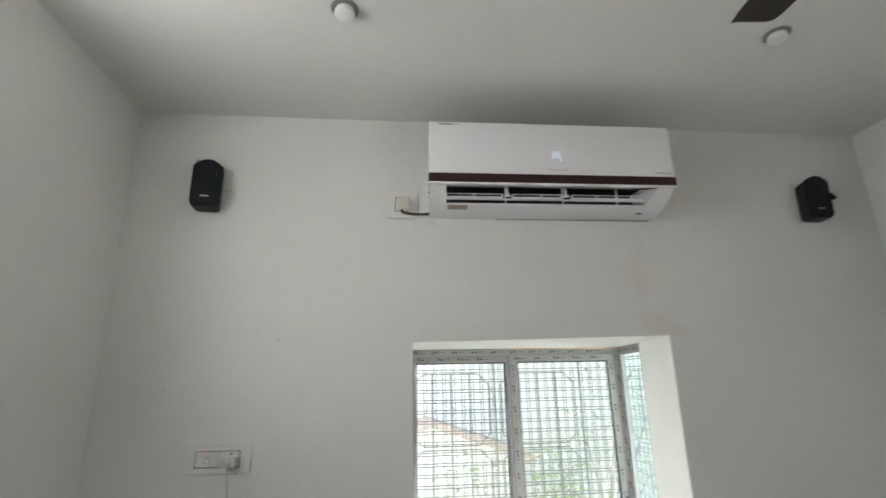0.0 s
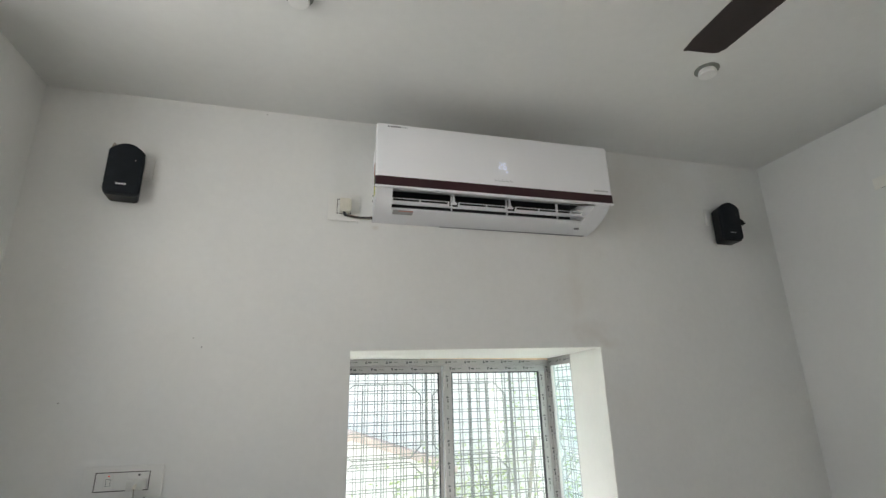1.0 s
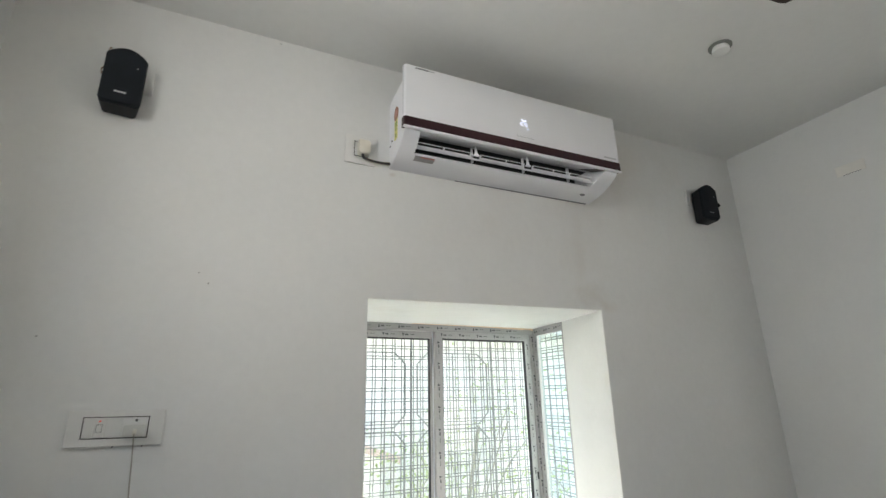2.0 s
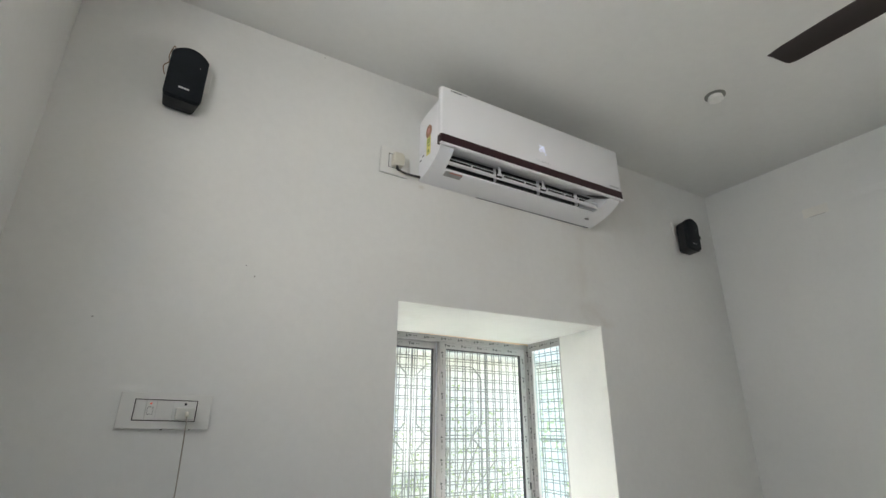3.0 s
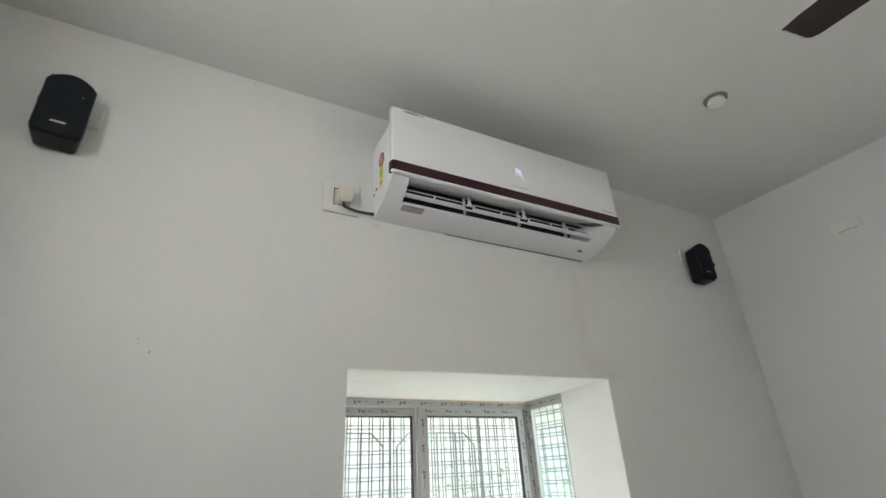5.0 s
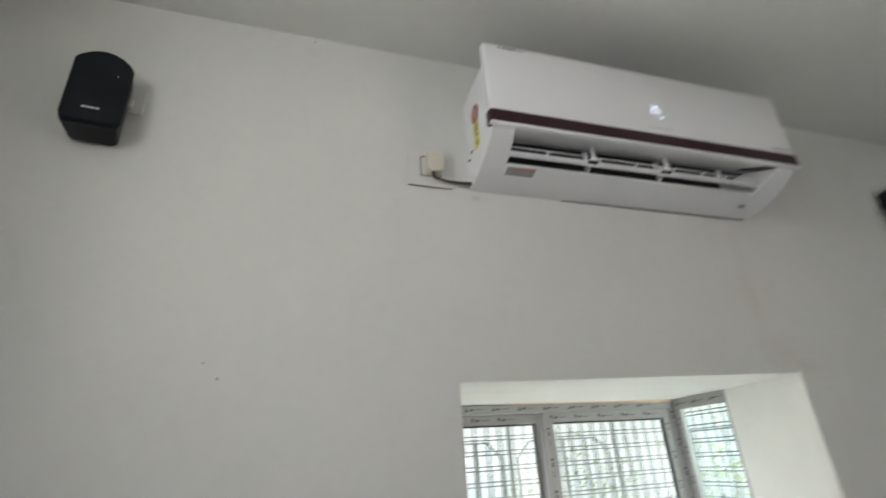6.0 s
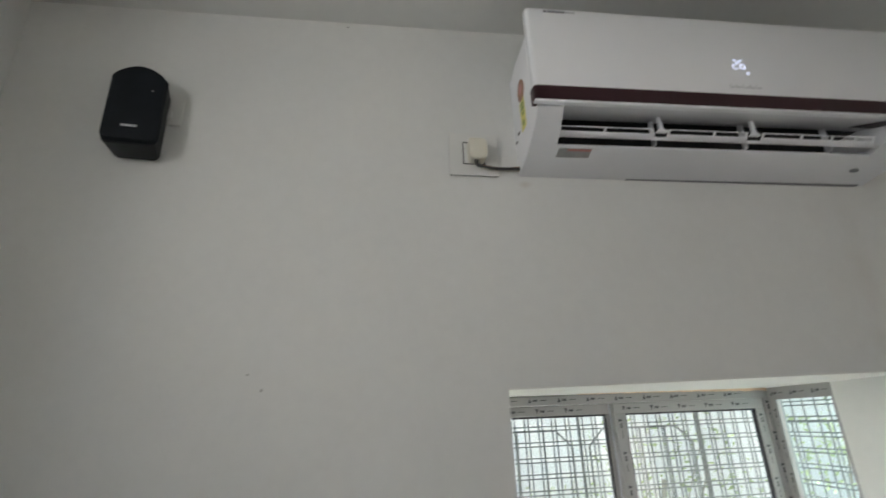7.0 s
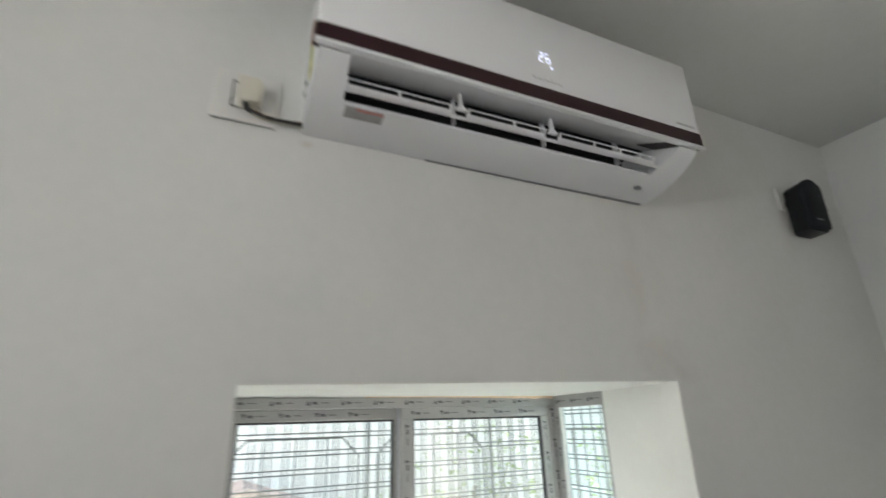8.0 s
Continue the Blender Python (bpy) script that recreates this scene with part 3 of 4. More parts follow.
def cheek(x_out, x_top, x_low, back_in):
    """An end piece whose underside follows the curve; its inner edge slants from x_top at the front to x_low."""
    b = bmesh.new()
    ins, outs, ups_i, ups_o = [], [], [], []
    for i, (y, z) in enumerate(LOW):
        f = min(1.0, max(0.0, (y - 0.016) / 0.08))
        xi = x_top + (x_low - x_top) * f
        xo = x_out + back_in * (y / D)
        ins.append(b.verts.new((xi, y, z)))
        outs.append(b.verts.new((xo, y, z)))
        ups_i.append(b.verts.new((xi, y, 0.079 if y < 0.026 else 0.1165)))
        ups_o.append(b.verts.new((xo, y, 0.079 if y < 0.026 else 0.1165)))
    for i in range(len(LOW) - 1):
        b.faces.new((ins[i], ins[i + 1], outs[i + 1], outs[i]))
        b.faces.new((ups_i[i], ups_i[i + 1], ups_o[i + 1], ups_o[i]))
        b.faces.new((outs[i], outs[i + 1], ups_o[i + 1], ups_o[i]))
        b.faces.new((ins[i], ins[i + 1], ups_i[i + 1], ups_i[i]))
    b.faces.new((ins[0], outs[0], ups_o[0], ups_i[0]))
    b.faces.new((ins[-1], outs[-1], ups_o[-1], ups_i[-1]))
    return b


XA0, XA1, XB0, XB1 = 0.068, 0.076, AL - 0.078, AL - 0.105
part("cheek", cheek(0.008, XA0, XA1, 0.004), AC_WHITE, ac, smooth=True)
part("cheek", cheek(AL - 0.008, XB0, XB1, -0.004), AC_WHITE, ac, smooth=True)
bm = bmesh.new()
edge = [(0.099, 0.0240), (0.105, 0.0215), (0.15, 0.0095), (D, 0.0), (D, 0.012), (0.15, 0.020), (0.100, 0.0305)]
prism(bm, edge, XA1, XB1)
part("bottom_panel", bm, AC_WHITE, ac, smooth=True)
# air duct: pale upper wall, black throat
bm = bmesh.new()
prism(bm, [(0.0105, 0.0728), (0.026, 0.0776), (0.050, 0.0855), (0.080, 0.0950), (0.105, 0.1025), (0.105, 0.1140), (0.060, 0.1140), (0.027, 0.0830), (0.0105, 0.0770)], XA0, XB0)
part("duct_top", bm, AC_GREY, ac, "pale grey upper wall of the air outlet", smooth=True)
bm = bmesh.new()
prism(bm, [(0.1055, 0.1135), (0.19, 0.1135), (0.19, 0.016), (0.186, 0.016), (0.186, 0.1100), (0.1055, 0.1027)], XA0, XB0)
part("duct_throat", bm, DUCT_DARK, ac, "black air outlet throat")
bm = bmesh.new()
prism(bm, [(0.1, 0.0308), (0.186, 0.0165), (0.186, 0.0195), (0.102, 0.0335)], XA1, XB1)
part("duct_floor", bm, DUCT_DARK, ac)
bm = bmesh.new()
hexa(bm, [(XB0 - 0.045, 0.016, 0.0724), (XB0 - 0.001, 0.016, 0.0724), (XB0 - 0.012, 0.075, 0.0912), (XB0 - 0.085, 0.075, 0.0912),
          (XB0 - 0.045, 0.016, 0.0768), (XB0 - 0.001, 0.016, 0.0768), (XB0 - 0.012, 0.075, 0.0985), (XB0 - 0.085, 0.075, 0.0985)])
part("duct_end", bm, BROWN_DARK, ac, "dark brown end wall of the air outlet")


# louvre: a vane in three leaves with cut-outs, hinged on small triangles
def on_vane(u, w):
    """A point on the vane: u along x, w up its slope."""
    return (u, 0.080 - 0.018 * w, 0.0335 + 0.0245 * w)


def vane_strip(b, u0, u1, w0, w1, t=0.0028):
    n = Vector((0, -0.83, -0.55)) * t
    c = [Vector(on_vane(u, w)) for u, w in ((u0, w0), (u1, w0), (u1, w1), (u0, w1))]
    hexa(b, c + [p + n for p in c])


louvre = None
for u0, u1, cuts in ((0.070, 0.306, (0.185,)), (0.342, 0.553, (0.465,)), (0.590, 0.905, (0.70, 0.785, 0.85))):
    b = bmesh.new()
    vane_strip(b, u0, u1, 0.08, 0.60)
    vane_strip(b, u0 + 0.002, u1, 0.88, 0.97)
    for c in (u0 + 0.004, *cuts, u1 - 0.004):
        vane_strip(b, c - 0.003, c + 0.003, 0.60, 0.88)
    if louvre is None:
        louvre = part("louvre", b, AC_WHITE, ac, "white louvre vane with cut-outs, open")
    else:
        part("louvre_leaf", b, AC_WHITE, louvre)
b = bmesh.new()
vane_strip(b, 0.072, 0.925, 0.08, 0.34)
part("louvre_rail", b, AC_WHITE, louvre)
for u in (0.323, 0.566):
    b = bmesh.new()
    prism(b, [(u - 0.016, 0.045), (u + 0.013, 0.045), (u + 0.014, 0.0485), (u + 0.005, 0.0565), (u + 0.001, 0.0905), (u - 0.003, 0.0905), (u - 0.005, 0.0555)], 0.056, 0.064, axis="y")
    part("hinge", b, AC_WHITE, louvre, "small triangular hinge tab")
for u in (0.323, 0.566, 0.80):
    part("rib", block(u - 0.0015, u + 0.0015, 0.088, 0.104, 0.030, 0.1045), AC_GREY, louvre)

# display: 26 in segments and a dot, on the front panel
SEG = {"a": (0, 1, 0.5, 0), "b": (0.5, 0.75, 0, 1), "c": (0.5, 0.25, 0, 1), "d": (0, 0, 0.5, 0), "e": (-0.5, 0.25, 0, 1), "f": (-0.5, 0.75, 0, 1), "g": (0, 0.5, 0.5, 0)}


def digit(x, z, w, h, segs):
    b = bmesh.new()
    for s in segs:
        cx, cz, lx, up = SEG[s]
        hw, hh = (0.0008, h * 0.20) if up else (w * 0.36, 0.0008)
        cxx, czz = x + (cx if up else 0) * w, z + (cz - 0.5) * h
        box(b, cxx - hw, cxx + hw, -0.0008, 0.0005, czz - hh, czz + hh)
    return b


DXC, DZC = 0.5215, 0.206
for dx, segs in ((-0.0112, "abged"), (0.0080, "afgedc")):
    part("digit", digit(DXC + dx, DZC, 0.0118, 0.0262, segs), LED, panel, "lit white display digit")
bm = block(DXC + 0.0135, DXC + 0.0205, -0.0008, 0.0005, DZC - 0.0285, DZC - 0.0225, 0.001, 2)
part("indicator", bm, LED, panel, "lit white indicator dot")
for y0, y1, z0, z1 in ((0.163, 0.175, 0.099, 0.1035), (0.186, 0.198, 0.087, 0.0905)):
    part("clip_slot", block(0.0085, 0.0105, y0, y1, z0, z1), DUCT_DARK, ac, "small dark clip slot")
# dark strip that draws the gap shadow as a line along the lower edge
part("wall_gap_shade", block(0.30, AL - 0.03, D - 0.006, D + 0.004, -0.0010, 0.010), GREY_PRINT, ac, "dark strip for the gap shadow at the wall")
# maker's marks as plain bars
b = bmesh.new()
for x0, x1 in ((0.482, 0.494), (0.498, 0.510), (0.514, 0.530), (0.533, 0.545), (0.549, 0.563)):
    box(b, x0, x1, -0.0006, 0.0005, 0.137, 0.1395)
    box(b, x0, x0 + 0.002, -0.0006, 0.0005, 0.1395, 0.146)
part("mark", b, PALE_PRINT, panel, "pale silver mark")
b = bmesh.new()
box(b, 0.044, 0.052, -0.0002, 0.0012, TOP - 0.0195, TOP - 0.0145)
for i in range(7):
    box(b, 0.055 + i * 0.0062, 0.0602 + i * 0.0062, -0.0002, 0.0012, TOP - 0.020, TOP - 0.014)
part("mark", b, GREY_PRINT, panel, "small grey printed mark")
b = bmesh.new()
for i in range(4):
    box(b, 0.100 + i * 0.006, 0.1045 + i * 0.006, -0.0002, 0.0012, TOP - 0.019, TOP - 0.015)
part("mark", b, PALE_PRINT, panel)
b = bmesh.new()
for i in range(8):
    box(b, AL - 0.087 + i * 0.0085, AL - 0.080 + i * 0.0085, -0.0006, 0.0005, 0.130, 0.1365)
part("mark", b, PALE_PRINT, panel, "small pale printed mark")
# energy label on the near end: a round dial over a yellow strip
b = bmesh.new()
prism(b, [(0.122 + 0.025 * math.cos(a), 0.196 + 0.030 * math.sin(a)) for a in (2 * math.pi * k / 20 for k in range(20))], 0.0088, 0.0104)
label = part("energy_label", b, STICKER_BROWN, ac, "round brown dial of the energy label")
b = bmesh.new()
prism(b, [(0.106, 0.086), (0.140, 0.086), (0.140, 0.168), (0.106, 0.168)], 0.0090, 0.0101)
part("label_strip", b, STICKER_YELLOW, label, "yellow strip of the energy label")
b = bmesh.new()
for z0, z1, y0, y1 in ((0.152, 0.160, 0.111, 0.135), (0.139, 0.147, 0.111, 0.135), (0.124, 0.131, 0.112, 0.128), (0.096, 0.110, 0.118, 0.129)):
    prism(b, [(y0, z0), (y1, z0), (y1, z1), (y0, z1)], 0.0085, 0.0092)
part("label_print", b, STICKER_GREEN, label)
b = bmesh.new()
prism(b, [(0.122 + 0.012 * math.cos(a), 0.199 + 0.014 * math.sin(a)) for a in (2 * math.pi * k / 12 for k in range(12))], 0.0082, 0.0090)
part("label_dial", b, STICKER_RED, label)
# warning sticker and oval badge under the bottom panel
b = bmesh.new()
hexa(b, [(0.083, 0.104, 0.0209), (0.165, 0.104, 0.0209), (0.165, 0.132, 0.0133), (0.083, 0.132, 0.0133), (0.083, 0.104, 0.024), (0.165, 0.104, 0.024), (0.165, 0.132, 0.0165), (0.083, 0.132, 0.0165)])
st = part("warning_sticker", b, STICKER_GREY, ac, "grey warning sticker with a red edge")
b = bmesh.new()
hexa(b, [(0.105, 0.105, 0.0198), (0.164, 0.105, 0.0198), (0.164, 0.111, 0.0182), (0.105, 0.111, 0.0182), (0.105, 0.105, 0.023), (0.164, 0.105, 0.023), (0.164, 0.111, 0.0212), (0.105, 0.111, 0.0212)])
part("sticker_edge", b, STICKER_RED, st)
b = bmesh.new()
prism(b, [(AL - 0.103 + 0.013 * math.cos(a), 0.148 + 0.007 * math.sin(a)) for a in (2 * math.pi * k / 20 for k in range(20))], 0.0070, 0.0125, axis="z")
part("badge", b, GREY_PRINT, ac, "small oval grey badge")

# ---------------------------------------------------------------- socket of the air conditioner with its plug
sock = thing("wall_socket", pose(0.0705, YF, 2.487, 0, 0.6, 0), "white square wall socket with a beige plug beside the air conditioner", "socket")
part("plate", block(-0.0635, 0.0635, -0.010, -0.004, -0.0595, 0.0595, 0.002, 2), SWITCH_WHITE, sock)
# dark colour gives the shade in the gap between plate and wall
part("gap_shade_box", block(-0.0615, 0.0615, -0.005, 0.0, -0.0575, 0.0575), SWITCH_LINE, sock, "back box coloured dark for the shaded gap behind the plate")
b = bmesh.new()
for q in ((-0.0285, -0.026, -0.03, 0.034), (0.026, 0.0285, -0.03, 0.034), (-0.026, 0.026, 0.0315, 0.034), (-0.026, 0.026, -0.03, -0.0275)):
    box(b, q[0], q[1], -0.0108, -0.009, q[2], q[3])
part("groove", b, SWITCH_LINE, sock, "dark groove round the socket module")
bm = bmesh.new()
prism(bm, [(-0.022, 0.028), (0.018, 0.028), (0.025, 0.018), (0.025, -0.018), (0.018, -0.030), (-0.016, -0.030), (-0.022, -0.02)], -0.046, -0.0105, axis="y")
bmesh.ops.bevel(bm, geom=bm.edges[:], offset=0.005, segments=2, profile=0.5, affect="EDGES")
plug = thing("plug", pose(0.0745, YF, 2.487), "beige three-pin plug pushed into the wall socket", "plug")
part("body", bm, PLUG_BEIGE, plug, smooth=True)
part("collar", tube([(-0.004, -0.034, -0.027), (-0.002, -0.032, -0.037), (0.004, -0.027, -0.043)], 0.0055), CABLE_BLACK, plug, "black strain relief", smooth=True)
part("cord", tube([(0.003, -0.028, -0.042), (0.022, -0.018, -0.042), (0.06, -0.014, -0.042), (0.116, -0.013, -0.040)], 0.0042), CABLE_BLACK, plug, "black power cord", smooth=True)
part("wire", tube([(0.006, -0.025, -0.0385), (0.03, -0.014, -0.036), (0.07, -0.012, -0.0395), (0.114, -0.012, -0.034)], 0.0018), CABLE_BROWN, plug, "thin brown wire", smooth=True)
part("wire", tube([(0.01, -0.024, -0.046), (0.04, -0.016, -0.0482), (0.08, -0.012, -0.047), (0.114, -0.012, -0.046)], 0.0018), CABLE_GREY, plug, "thin grey wire", smooth=True)

# ---------------------------------------------------------------- switch board with charger
board = thing("switch_board", pose(-0.5835, YF + 0.0035, 1.502, 0, 0.7, 0), "white modular switch board with a lit switch", "switch board")
part("plate", block(-0.1135, 0.1135, -0.016, -0.005, -0.047, 0.047, 0.002, 2), SWITCH_WHITE, board)
# shadow line under and beside the plate, put in as a dark box
part("gap_shade_box", block(-0.1115, 0.1115, -0.006, 0.0, -0.045, 0.045), SWITCH_LINE, board, "back box coloured dark for the shaded gap behind the plate")
b = bmesh.new()
for q in ((-0.0785, -0.0760, -0.0265, 0.030), (0.0740, 0.0765, -0.0265, 0.030), (-0.0760, 0.0740, 0.0278, 0.030), (-0.0760, 0.0740, -0.0267, -0.0243)):
    box(b, q[0], q[1], -0.0168, -0.0150, q[2], q[3])
part("groove", b, SWITCH_LINE, board, "dark groove round the switch modules")
part("blank", block(-0.0755, -0.0515, -0.0175, -0.0150, -0.024, 0.0275, 0.001, 1), SWITCH_WHITE, board)
sw = part("switch", block(-0.0505, -0.0265, -0.0190, -0.0150, -0.024, 0.0275, 0.002, 2), SWITCH_WHITE, board, "white rocker switch")
b = bmesh.new()
for q in ((-0.046, -0.0452, -0.010, 0.010), (-0.033, -0.0322, -0.010, 0.010), (-0.0452, -0.033, 0.0092, 0.010), (-0.0452, -0.033, -0.010, -0.0092)):
    box(b, q[0], q[1], -0.0194, -0.0185, q[2], q[3])
part("rocker_line", b, SWITCH_LINE, sw)
part("indicator", block(-0.0415, -0.0365, -0.0198, -0.0185, 0.0165, 0.0205, 0.0008, 1), NEON, sw, "lit red neon indicator")
part("blank", block(-0.0255, 0.0145, -0.0175, -0.0150, -0.024, 0.0275, 0.001, 1), SWITCH_WHITE, board)
so = part("socket", block(0.0155, 0.0735, -0.0180, -0.0150, -0.024, 0.0275, 0.001, 1), SWITCH_WHITE, board, "white socket module with a dark earth hole")
b = bmesh.new()
prism(b, [(0.046 + 0.0035 * math.cos(a), 0.0195 + 0.0035 * math.sin(a)) for a in (2 * math.pi * k / 14 for k in range(14))], -0.0185, -0.0178, axis="y")
part("hole", b, GASKET, so)
for x in (-0.003, 0.066):
    b = bmesh.new()
    prism(b, [(x + 0.003 * math.cos(a), -0.0475 + 0.0022 * math.sin(a)) for a in (2 * math.pi * k / 10 for k in range(10))], -0.0085, -0.004, axis="y")
    part("screw", b, GASKET, board)

charger = thing("phone_charger", pose(-0.5375, YF - 0.001, 1.5), "white phone charger plugged into the switch board", "charger")
part("body", block(-0.024, 0.024, -0.056, -0.0142, -0.0205, 0.0105, 0.004, 2), CHARGER, charger, smooth=True)
part("connector", tube([(0.004, -0.0555, -0.004), (0.0042, -0.066, -0.006), (0.0045, -0.071, -0.013)], 0.0048), PLUG_BEIGE, charger, smooth=True)
part("cord", tube([(0.0045, -0.071, -0.011), (0.006, -0.068, -0.04), (0.009, -0.05, -0.12), (0.011, -0.03, -0.24), (0.006, -0.02, -0.5), (0.02, -0.02, -0.9), (0.05, -0.05, -1.38), (0.16, -0.09, -1.494)], 0.0017), CABLE_GREY, charger, "thin grey charging cord", smooth=True)

# ---------------------------------------------------------------- loudspeakers
# local axes: x to the right, y into the wall, z up; origin on the wall behind the case


def speaker_outline(w, z0, z1, rise, n=16):
    """Flat bottom with cut corners, straight sides, arched top."""
    pts = [(-w + 0.012, z0), (w - 0.012, z0), (w - 0.003, z0 + 0.005), (w, z0 + 0.013)]
    pts += [(w * (1 - 2 * k / n), z1 + rise * (1 - (1 - 2 * k / n) ** 2)) for k in range(n + 1)]
    pts += [(-w, z0 + 0.013), (-w + 0.003, z0 + 0.005)]
    return pts


def loudspeaker(m, label, bracket_side, arm, turn):
    s = thing("loudspeaker", m, label, "loudspeaker", "pair of wall loudspeakers")
    front, rear = -0.078, -0.010
    b = bmesh.new()
    prism(b, speaker_outline(0.0552, -0.0945, 0.0735, 0.030), front + 0.010, rear, axis="y", shrink=[(x * 0.86, z * (1.0 if z < 0 else 0.94)) for x, z in speaker_outline(0.055, -0.099, 0.0735, 0.030)])
    part("case", b, BLACK_CASE, s, "black plastic case tapering to the wall", smooth=True)
    b = bmesh.new()
    prism(b, [(x * 0.985, z) for x, z in speaker_outline(0.0565, -0.087, 0.0735, 0.030)], front - 0.002, front + 0.0125, axis="y", shrink=speaker_outline(0.0565, -0.0905, 0.0735, 0.031))
    bmesh.ops.bevel(b, geom=[e for e in b.edges if max(v.co.y for v in e.verts) < front], offset=0.004, segments=2, profile=0.5, affect="EDGES")
    g = part("grille_cloth", b, BLACK_MESH, s, "black perforated front grille", smooth=True)
    b = bmesh.new()
    for i in range(4):
        box(b, -0.017 + i * 0.0082, -0.0102 + i * 0.0082, front - 0.0032, front - 0.0015, -0.0575, -0.0525)
    part("mark", b, GREY_PRINT if arm else SILVER, g, "small silver mark")
    b = bmesh.new()
    prism(b, [(0.032 + 0.0011 * math.cos(a), 0.040 + 0.0011 * math.sin(a)) for a in (2 * math.pi * k / 8 for k in range(8))], front - 0.0032, front - 0.0015, axis="y")
    part("pin", b, SILVER, g)
    x, reach = bracket_side, 0.084 if arm else 0.080
    plate = part("wall_plate", block(min(x * 0.050, x * reach), max(x * 0.050, x * reach), -0.004, 0.0034, 0.0, 0.09, 0.0015, 1), SWITCH_WHITE, s, "white wall bracket plate")
    plate.matrix_basis = pose(0, 0, 0, 0, 0, -turn)
    part("bracket_arm", block(min(x * 0.02, x * (0.045 if arm else 0.058)), max(x * 0.02, x * (0.045 if arm else 0.058)), -0.014, -0.003, 0.015, 0.04, 0.003, 1), SWITCH_WHITE if not arm else BLACK_CASE, s, "bracket arm behind the case")
    part("mount", block(-0.03, 0.03, -0.012, 0.0, -0.06, 0.06, 0.002, 1), BLACK_CASE, s)
    if arm:
        part("clamp_arm", tube([(0.03, -0.03, 0.045), (0.080, -0.044, 0.030), (0.100, -0.050, 0.004)], 0.0095), BLACK_CASE, s, "black clamp lever", smooth=True)
    else:
        part("wire", tube([(-0.05, -0.03, 0.05), (-0.060, -0.035, 0.075), (-0.052, -0.045, 0.114), (-0.046, -0.04, 0.098), (-0.055, -0.03, 0.06), (-0.068, -0.015, 0.045), (-0.060, -0.008, 0.02)], 0.0016), CABLE_BROWN, s, "thin brown speaker wire", smooth=True)
    return s


loudspeaker(pose(-0.720, YF - 0.003, 2.540, 0, 0.3, 7), "small black wall loudspeaker with an arched top and a loose wire", 1, False, 7)
loudspeaker(pose(1.966, YF - 0.003, 2.532, 0, 1.5, -3), "small black wall loudspeaker near the corner on a white bracket", -1, True, -3)

# ---------------------------------------------------------------- ceiling lights


def puck_light(x, y):
    s = thing("ceiling_light", pose(x, y, ZC), "small round white ceiling light, switched off", "ceiling light", "ceiling lights")
    part("rim", lathe([(0.044, 0.0), (0.0435, -0.003), (0.039, -0.0045), (0.030, -0.004)], 32), LAMP_RIM, s, "grey recessed rim", smooth=True)
    part("diffuser", lathe([(0.028, -0.003), (0.0315, -0.012), (0.0325, -0.019), (0.030, -0.0245), (0.017, -0.0275), (0.004, -0.028)], 32), LAMP_WHITE, s, "white domed diffuser", smooth=True)
    return s


puck_light(-0.121, 1.279)
puck_light(1.356, 1.285)

# ---------------------------------------------------------------- ceiling fan
FANX, FANY, FANZ, TURNED = 0.845, 0.235, 2.525, 90.0
fan = thing("ceiling_fan", pose(FANX, FANY, FANZ, 0, 0, TURNED), "dark brown three-blade ceiling fan, at rest", "ceiling fan")
part("motor", lathe([(0.02, -0.055), (0.07, -0.05), (0.098, -0.03), (0.105, 0.0), (0.098, 0.03), (0.07, 0.05), (0.03, 0.062), (0.018, 0.075)], 40), FAN_BROWN, fan, smooth=True)
part("rod", lathe([(0.0125, 0.07), (0.0125, ZC - FANZ - 0.01)], 16), FAN_BROWN, fan, smooth=True)
part("canopy", lathe([(0.016, ZC - FANZ - 0.075), (0.05, ZC - FANZ - 0.05), (0.062, ZC - FANZ - 0.001)], 32), FAN_BROWN, fan, smooth=True)


def fan_blade():
    """Along +x from the hub; slightly twisted, the tip cut aslant with rounded corners."""
    b = bmesh.new()
    rows = []
    for k, (x, lo, hi) in enumerate(((0.17, -0.045, 0.05), (0.3, -0.048, 0.055), (0.45, -0.047, 0.054), (0.572, -0.045, 0.048), (0.590, -0.040, 0.045), (0.598, -0.030, 0.043), (0.610, 0.030, 0.042), (0.613, 0.036, 0.040))):
        row = []
        for j in range(5):
            y = lo + (hi - lo) * j / 4
            row.append((b.verts.new((x, y, 0.10 * y + 0.006 * (1 - (y / 0.056) ** 2))), b.verts.new((x, y, 0.10 * y + 0.006 * (1 - (y / 0.056) ** 2) - 0.0022))))
        rows.append(row)
    for r, s in zip(rows, rows[1:]):
        for j in range(4):
            b.faces.new((r[j][0], s[j][0], s[j + 1][0], r[j + 1][0]))
            b.faces.new((r[j][1], r[j + 1][1], s[j + 1][1], s[j][1]))
        b.faces.new((r[0][0], r[0][1], s[0][1], s[0][0]))
        b.faces.new((r[4][0], s[4][0], s[4][1], r[4][1]))
    for row in (rows[0], rows[-1]):
        for j in range(4):
            b.faces.new((row[j][0], row[j + 1][0], row[j + 1][1], row[j][1]))
    return b


blade = part("blade", fan_blade(), FAN_BROWN, fan, "dark brown metal fan blade", smooth=True)
iron = part("blade_iron", block(0.08, 0.22, -0.018, 0.018, -0.006, -0.002, 0.001, 1), FAN_BROWN, blade)
for k in (1, 2):
    o = new("blade", blade.data)
    o.parent = fan
    o.matrix_basis = pose(0, 0, 0, 0, 0, 120 * k)
    tagged(o, "dark brown metal fan blade")
    i = new("blade_iron", iron.data)
    i.parent = o

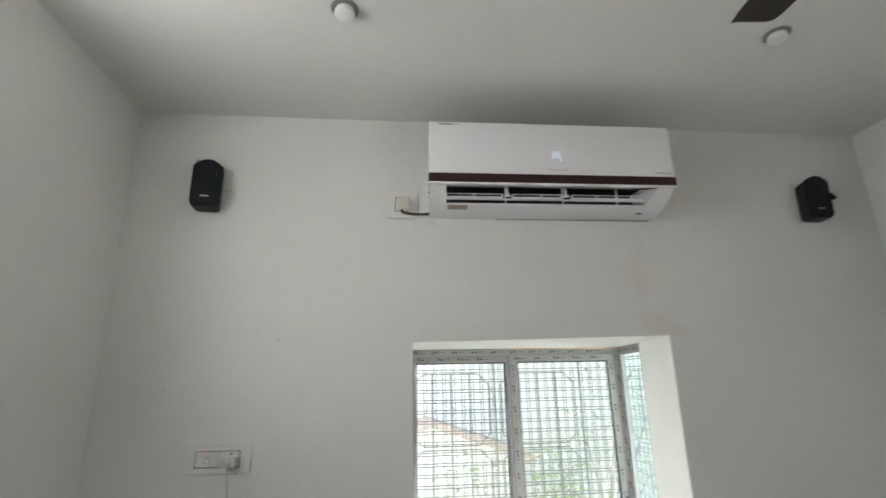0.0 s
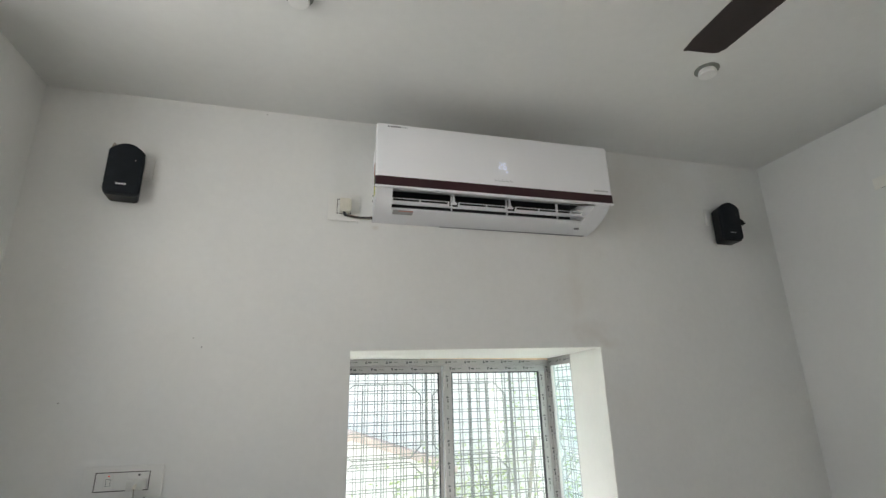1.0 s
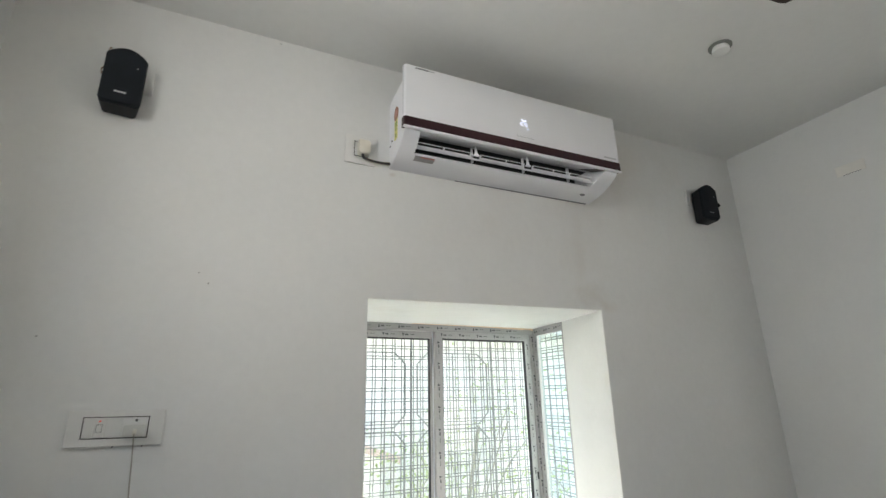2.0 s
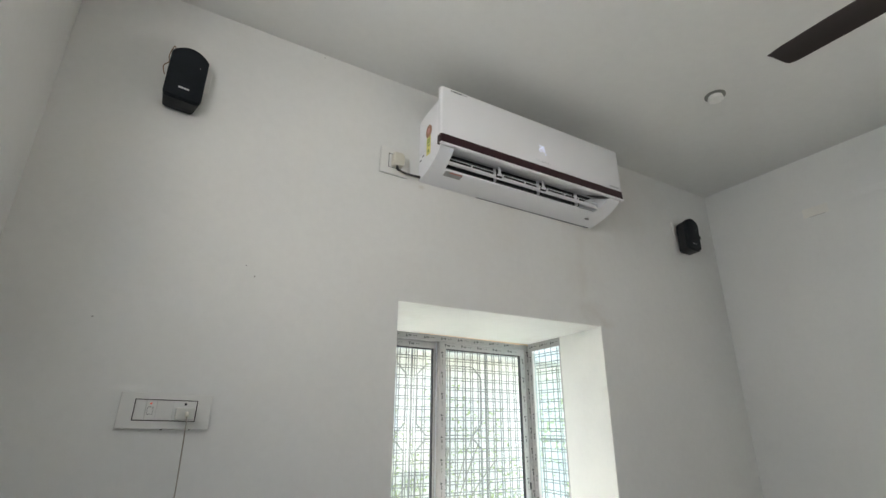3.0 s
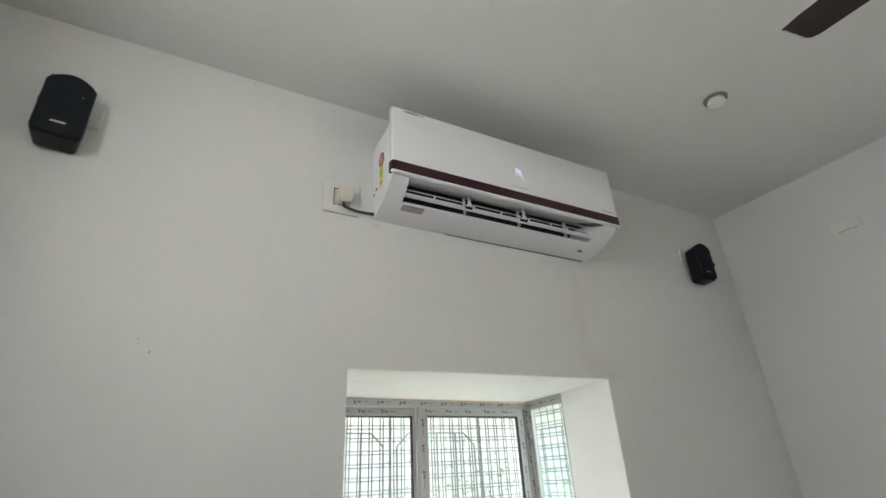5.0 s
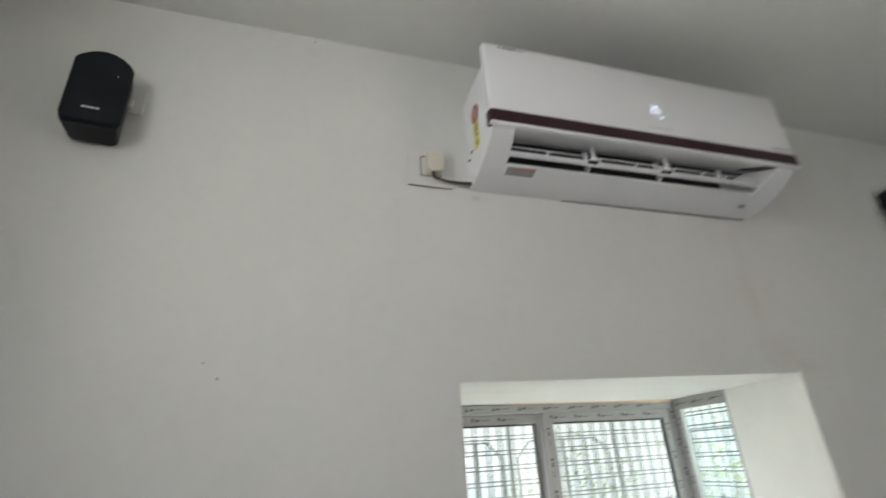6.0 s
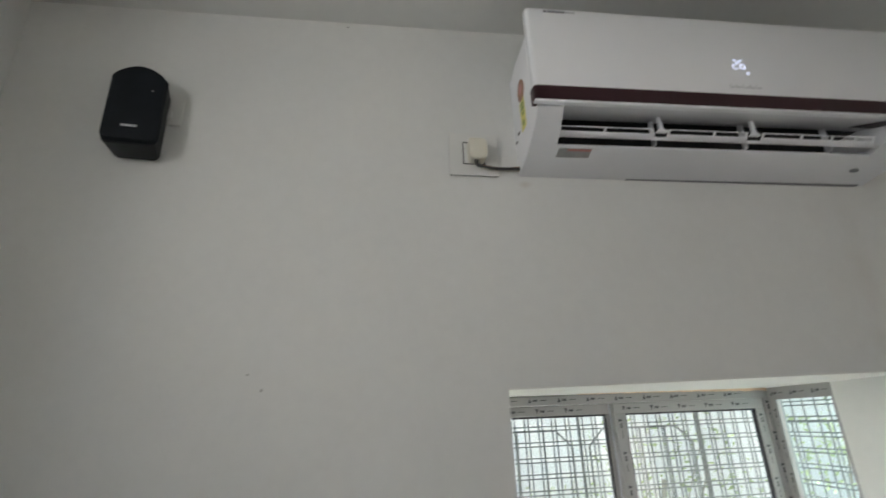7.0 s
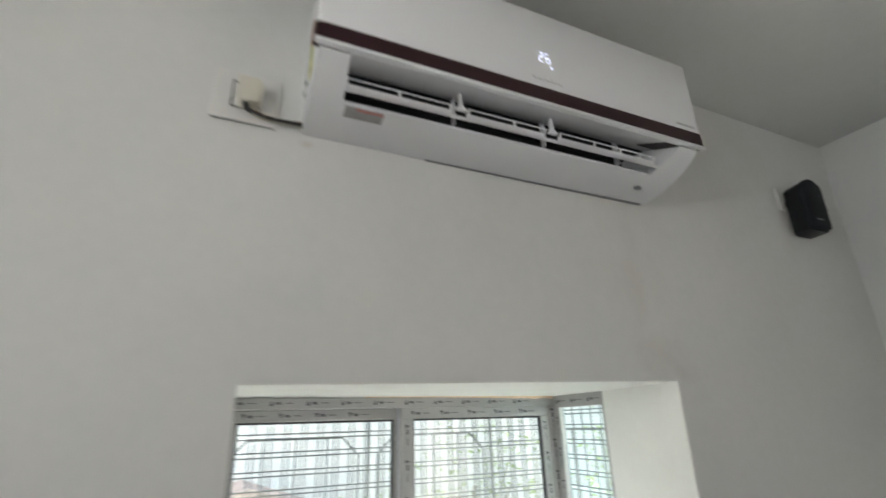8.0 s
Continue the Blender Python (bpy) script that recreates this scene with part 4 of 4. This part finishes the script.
# ---------------------------------------------------------------- outside: ground, neighbour, trees
GZ = -3.2
bm = bmesh.new()
v = [bm.verts.new(p) for p in ((-600, 2.9, GZ), (600, 2.9, GZ), (600, 1200, GZ), (-600, 1200, GZ))]
bm.faces.new(v)
v = [bm.verts.new(p) for p in ((-600, -600, GZ - 0.01), (600, -600, GZ - 0.01), (600, 2.9, GZ - 0.01), (-600, 2.9, GZ - 0.01))]
bm.faces.new(v)
structure("ground", bm, EARTH, "dry brown earth outside", "ground")

house = thing("house", pose(0.6, 7.2, GZ), "white plastered neighbouring house with a terracotta porch roof", "house")
part("wall", block(-5.2, 11.0, 0, 6.0, 0, 5.7), HOUSE_WALL, house)
roof = part("roof", block(-5.5, 11.3, -0.5, 6.3, 5.7, 5.95, 0.02, 1), HOUSE_WALL, house, "flat concrete roof slab")
part("parapet", block(-5.5, 11.3, -0.5, -0.38, 5.95, 6.5, 0.01, 1), HOUSE_WALL, roof)
b = bmesh.new()
prism(b, [(-1.2, 0.0), (1.0, 0.0), (1.0, 4.06), (-0.1, 4.44), (-1.2, 4.06)], -0.9, -0.002, axis="y")
part("porch_wall", b, HOUSE_WALL, house)
b = bmesh.new()
prism(b, [(-1.38, 4.01), (-0.1, 4.445), (1.18, 4.01), (1.18, 4.07), (-0.1, 4.505), (-1.38, 4.07)], -1.0, -0.002, axis="y")
lean = part("porch_roof", b, ROOF_TILE, house, "terracotta gabled porch roof")
b = bmesh.new()
for k in range(8):
    for side_sign in (-1, 1):
        y = -1.0 + k * 0.125
        x = -0.1 + side_sign * 1.29
        hexa(b, [(-0.1, y, 4.50), (x, y, 4.063), (x, y + 0.06, 4.063), (-0.1, y + 0.06, 4.50),
                 (-0.1, y, 4.53), (x, y, 4.093), (x, y + 0.06, 4.093), (-0.1, y + 0.06, 4.53)])
part("roof_rolls", b, ROOF_TILE, lean)


def leafy_tree(m, height, spread, seed, leaves, material, label):
    """Tapered trunk, limbs, and a crown of many small leaves in loose clumps."""
    r = random.Random(seed)
    t = thing("tree", m, label, "tree")
    part("trunk", tube([(0, 0, 0), (0.1, 0.05, height * 0.3), (-0.05, 0.1, height * 0.6), (0.1, 0, height * 0.85)], 0.025), BARK, t, smooth=True)
    tips = []
    for k in range(9):
        a = k * 2.4 + r.uniform(-0.3, 0.3)
        z0 = height * r.uniform(0.4, 0.7)
        tip = Vector((math.cos(a) * spread * r.uniform(0.5, 0.95), math.sin(a) * spread * r.uniform(0.5, 0.95), z0 + height * r.uniform(0.1, 0.35)))
        part("limb", tube([(0.02, 0.05, z0), tip * 0.5 + Vector((0, 0, z0 * 0.55)), tip], 0.008, 6), BARK, t, smooth=True)
        tips.append(tip)
    tips.append(Vector((0, 0, height * 0.95)))
    verts, faces = [], []
    for _ in range(leaves):
        c = r.choice(tips) + Vector((r.gauss(0, 1), r.gauss(0, 1), r.gauss(0, 0.8))) * spread * 0.26
        s = r.uniform(0.018, 0.045)
        u = Vector((r.uniform(-1, 1), r.uniform(-1, 1), r.uniform(-1, 1))).normalized()
        w = u.orthogonal().normalized()
        i = len(verts)
        verts += [c - u * s, c + w * s * 0.42, c + u * s, c - w * s * 0.42]
        faces.append((i, i + 1, i + 2, i + 3))
    me = bpy.data.meshes.new("crown")
    me.from_pydata(verts, [], faces)
    me.materials.append(material)
    crown = new("crown", me)
    crown.parent = t
    return t


leafy_tree(pose(3.5, 4.7, GZ), 4.9, 0.9, 11, 1400, LEAF_PALE, "slender pale green tree beside the house")
leafy_tree(pose(1.5, 5.9, GZ), 4.3, 0.8, 23, 800, LEAF_PALE, "thin pale green tree before the house wall")
leafy_tree(pose(2.6, 5.9, GZ), 5.2, 1.0, 37, 1000, LEAF_PALE, "loose green tree before the neighbouring house")

# tall unseen wall added beside the room; keeps blue skylight off the side window
sky_blocker = thing("sky_block_wall", pose(-3.2, -2.0, GZ), "unseen tall pale wall added to block blue sky light from the side", "boundary wall")
part("wall", block(-0.2, 0.0, -3.0, 8.0, 0, 7.5), HOUSE_WALL, sky_blocker)
part("coping", block(-0.25, 0.05, -3.05, 8.05, 7.5, 7.6, 0.01, 1), HOUSE_WALL, sky_blocker)
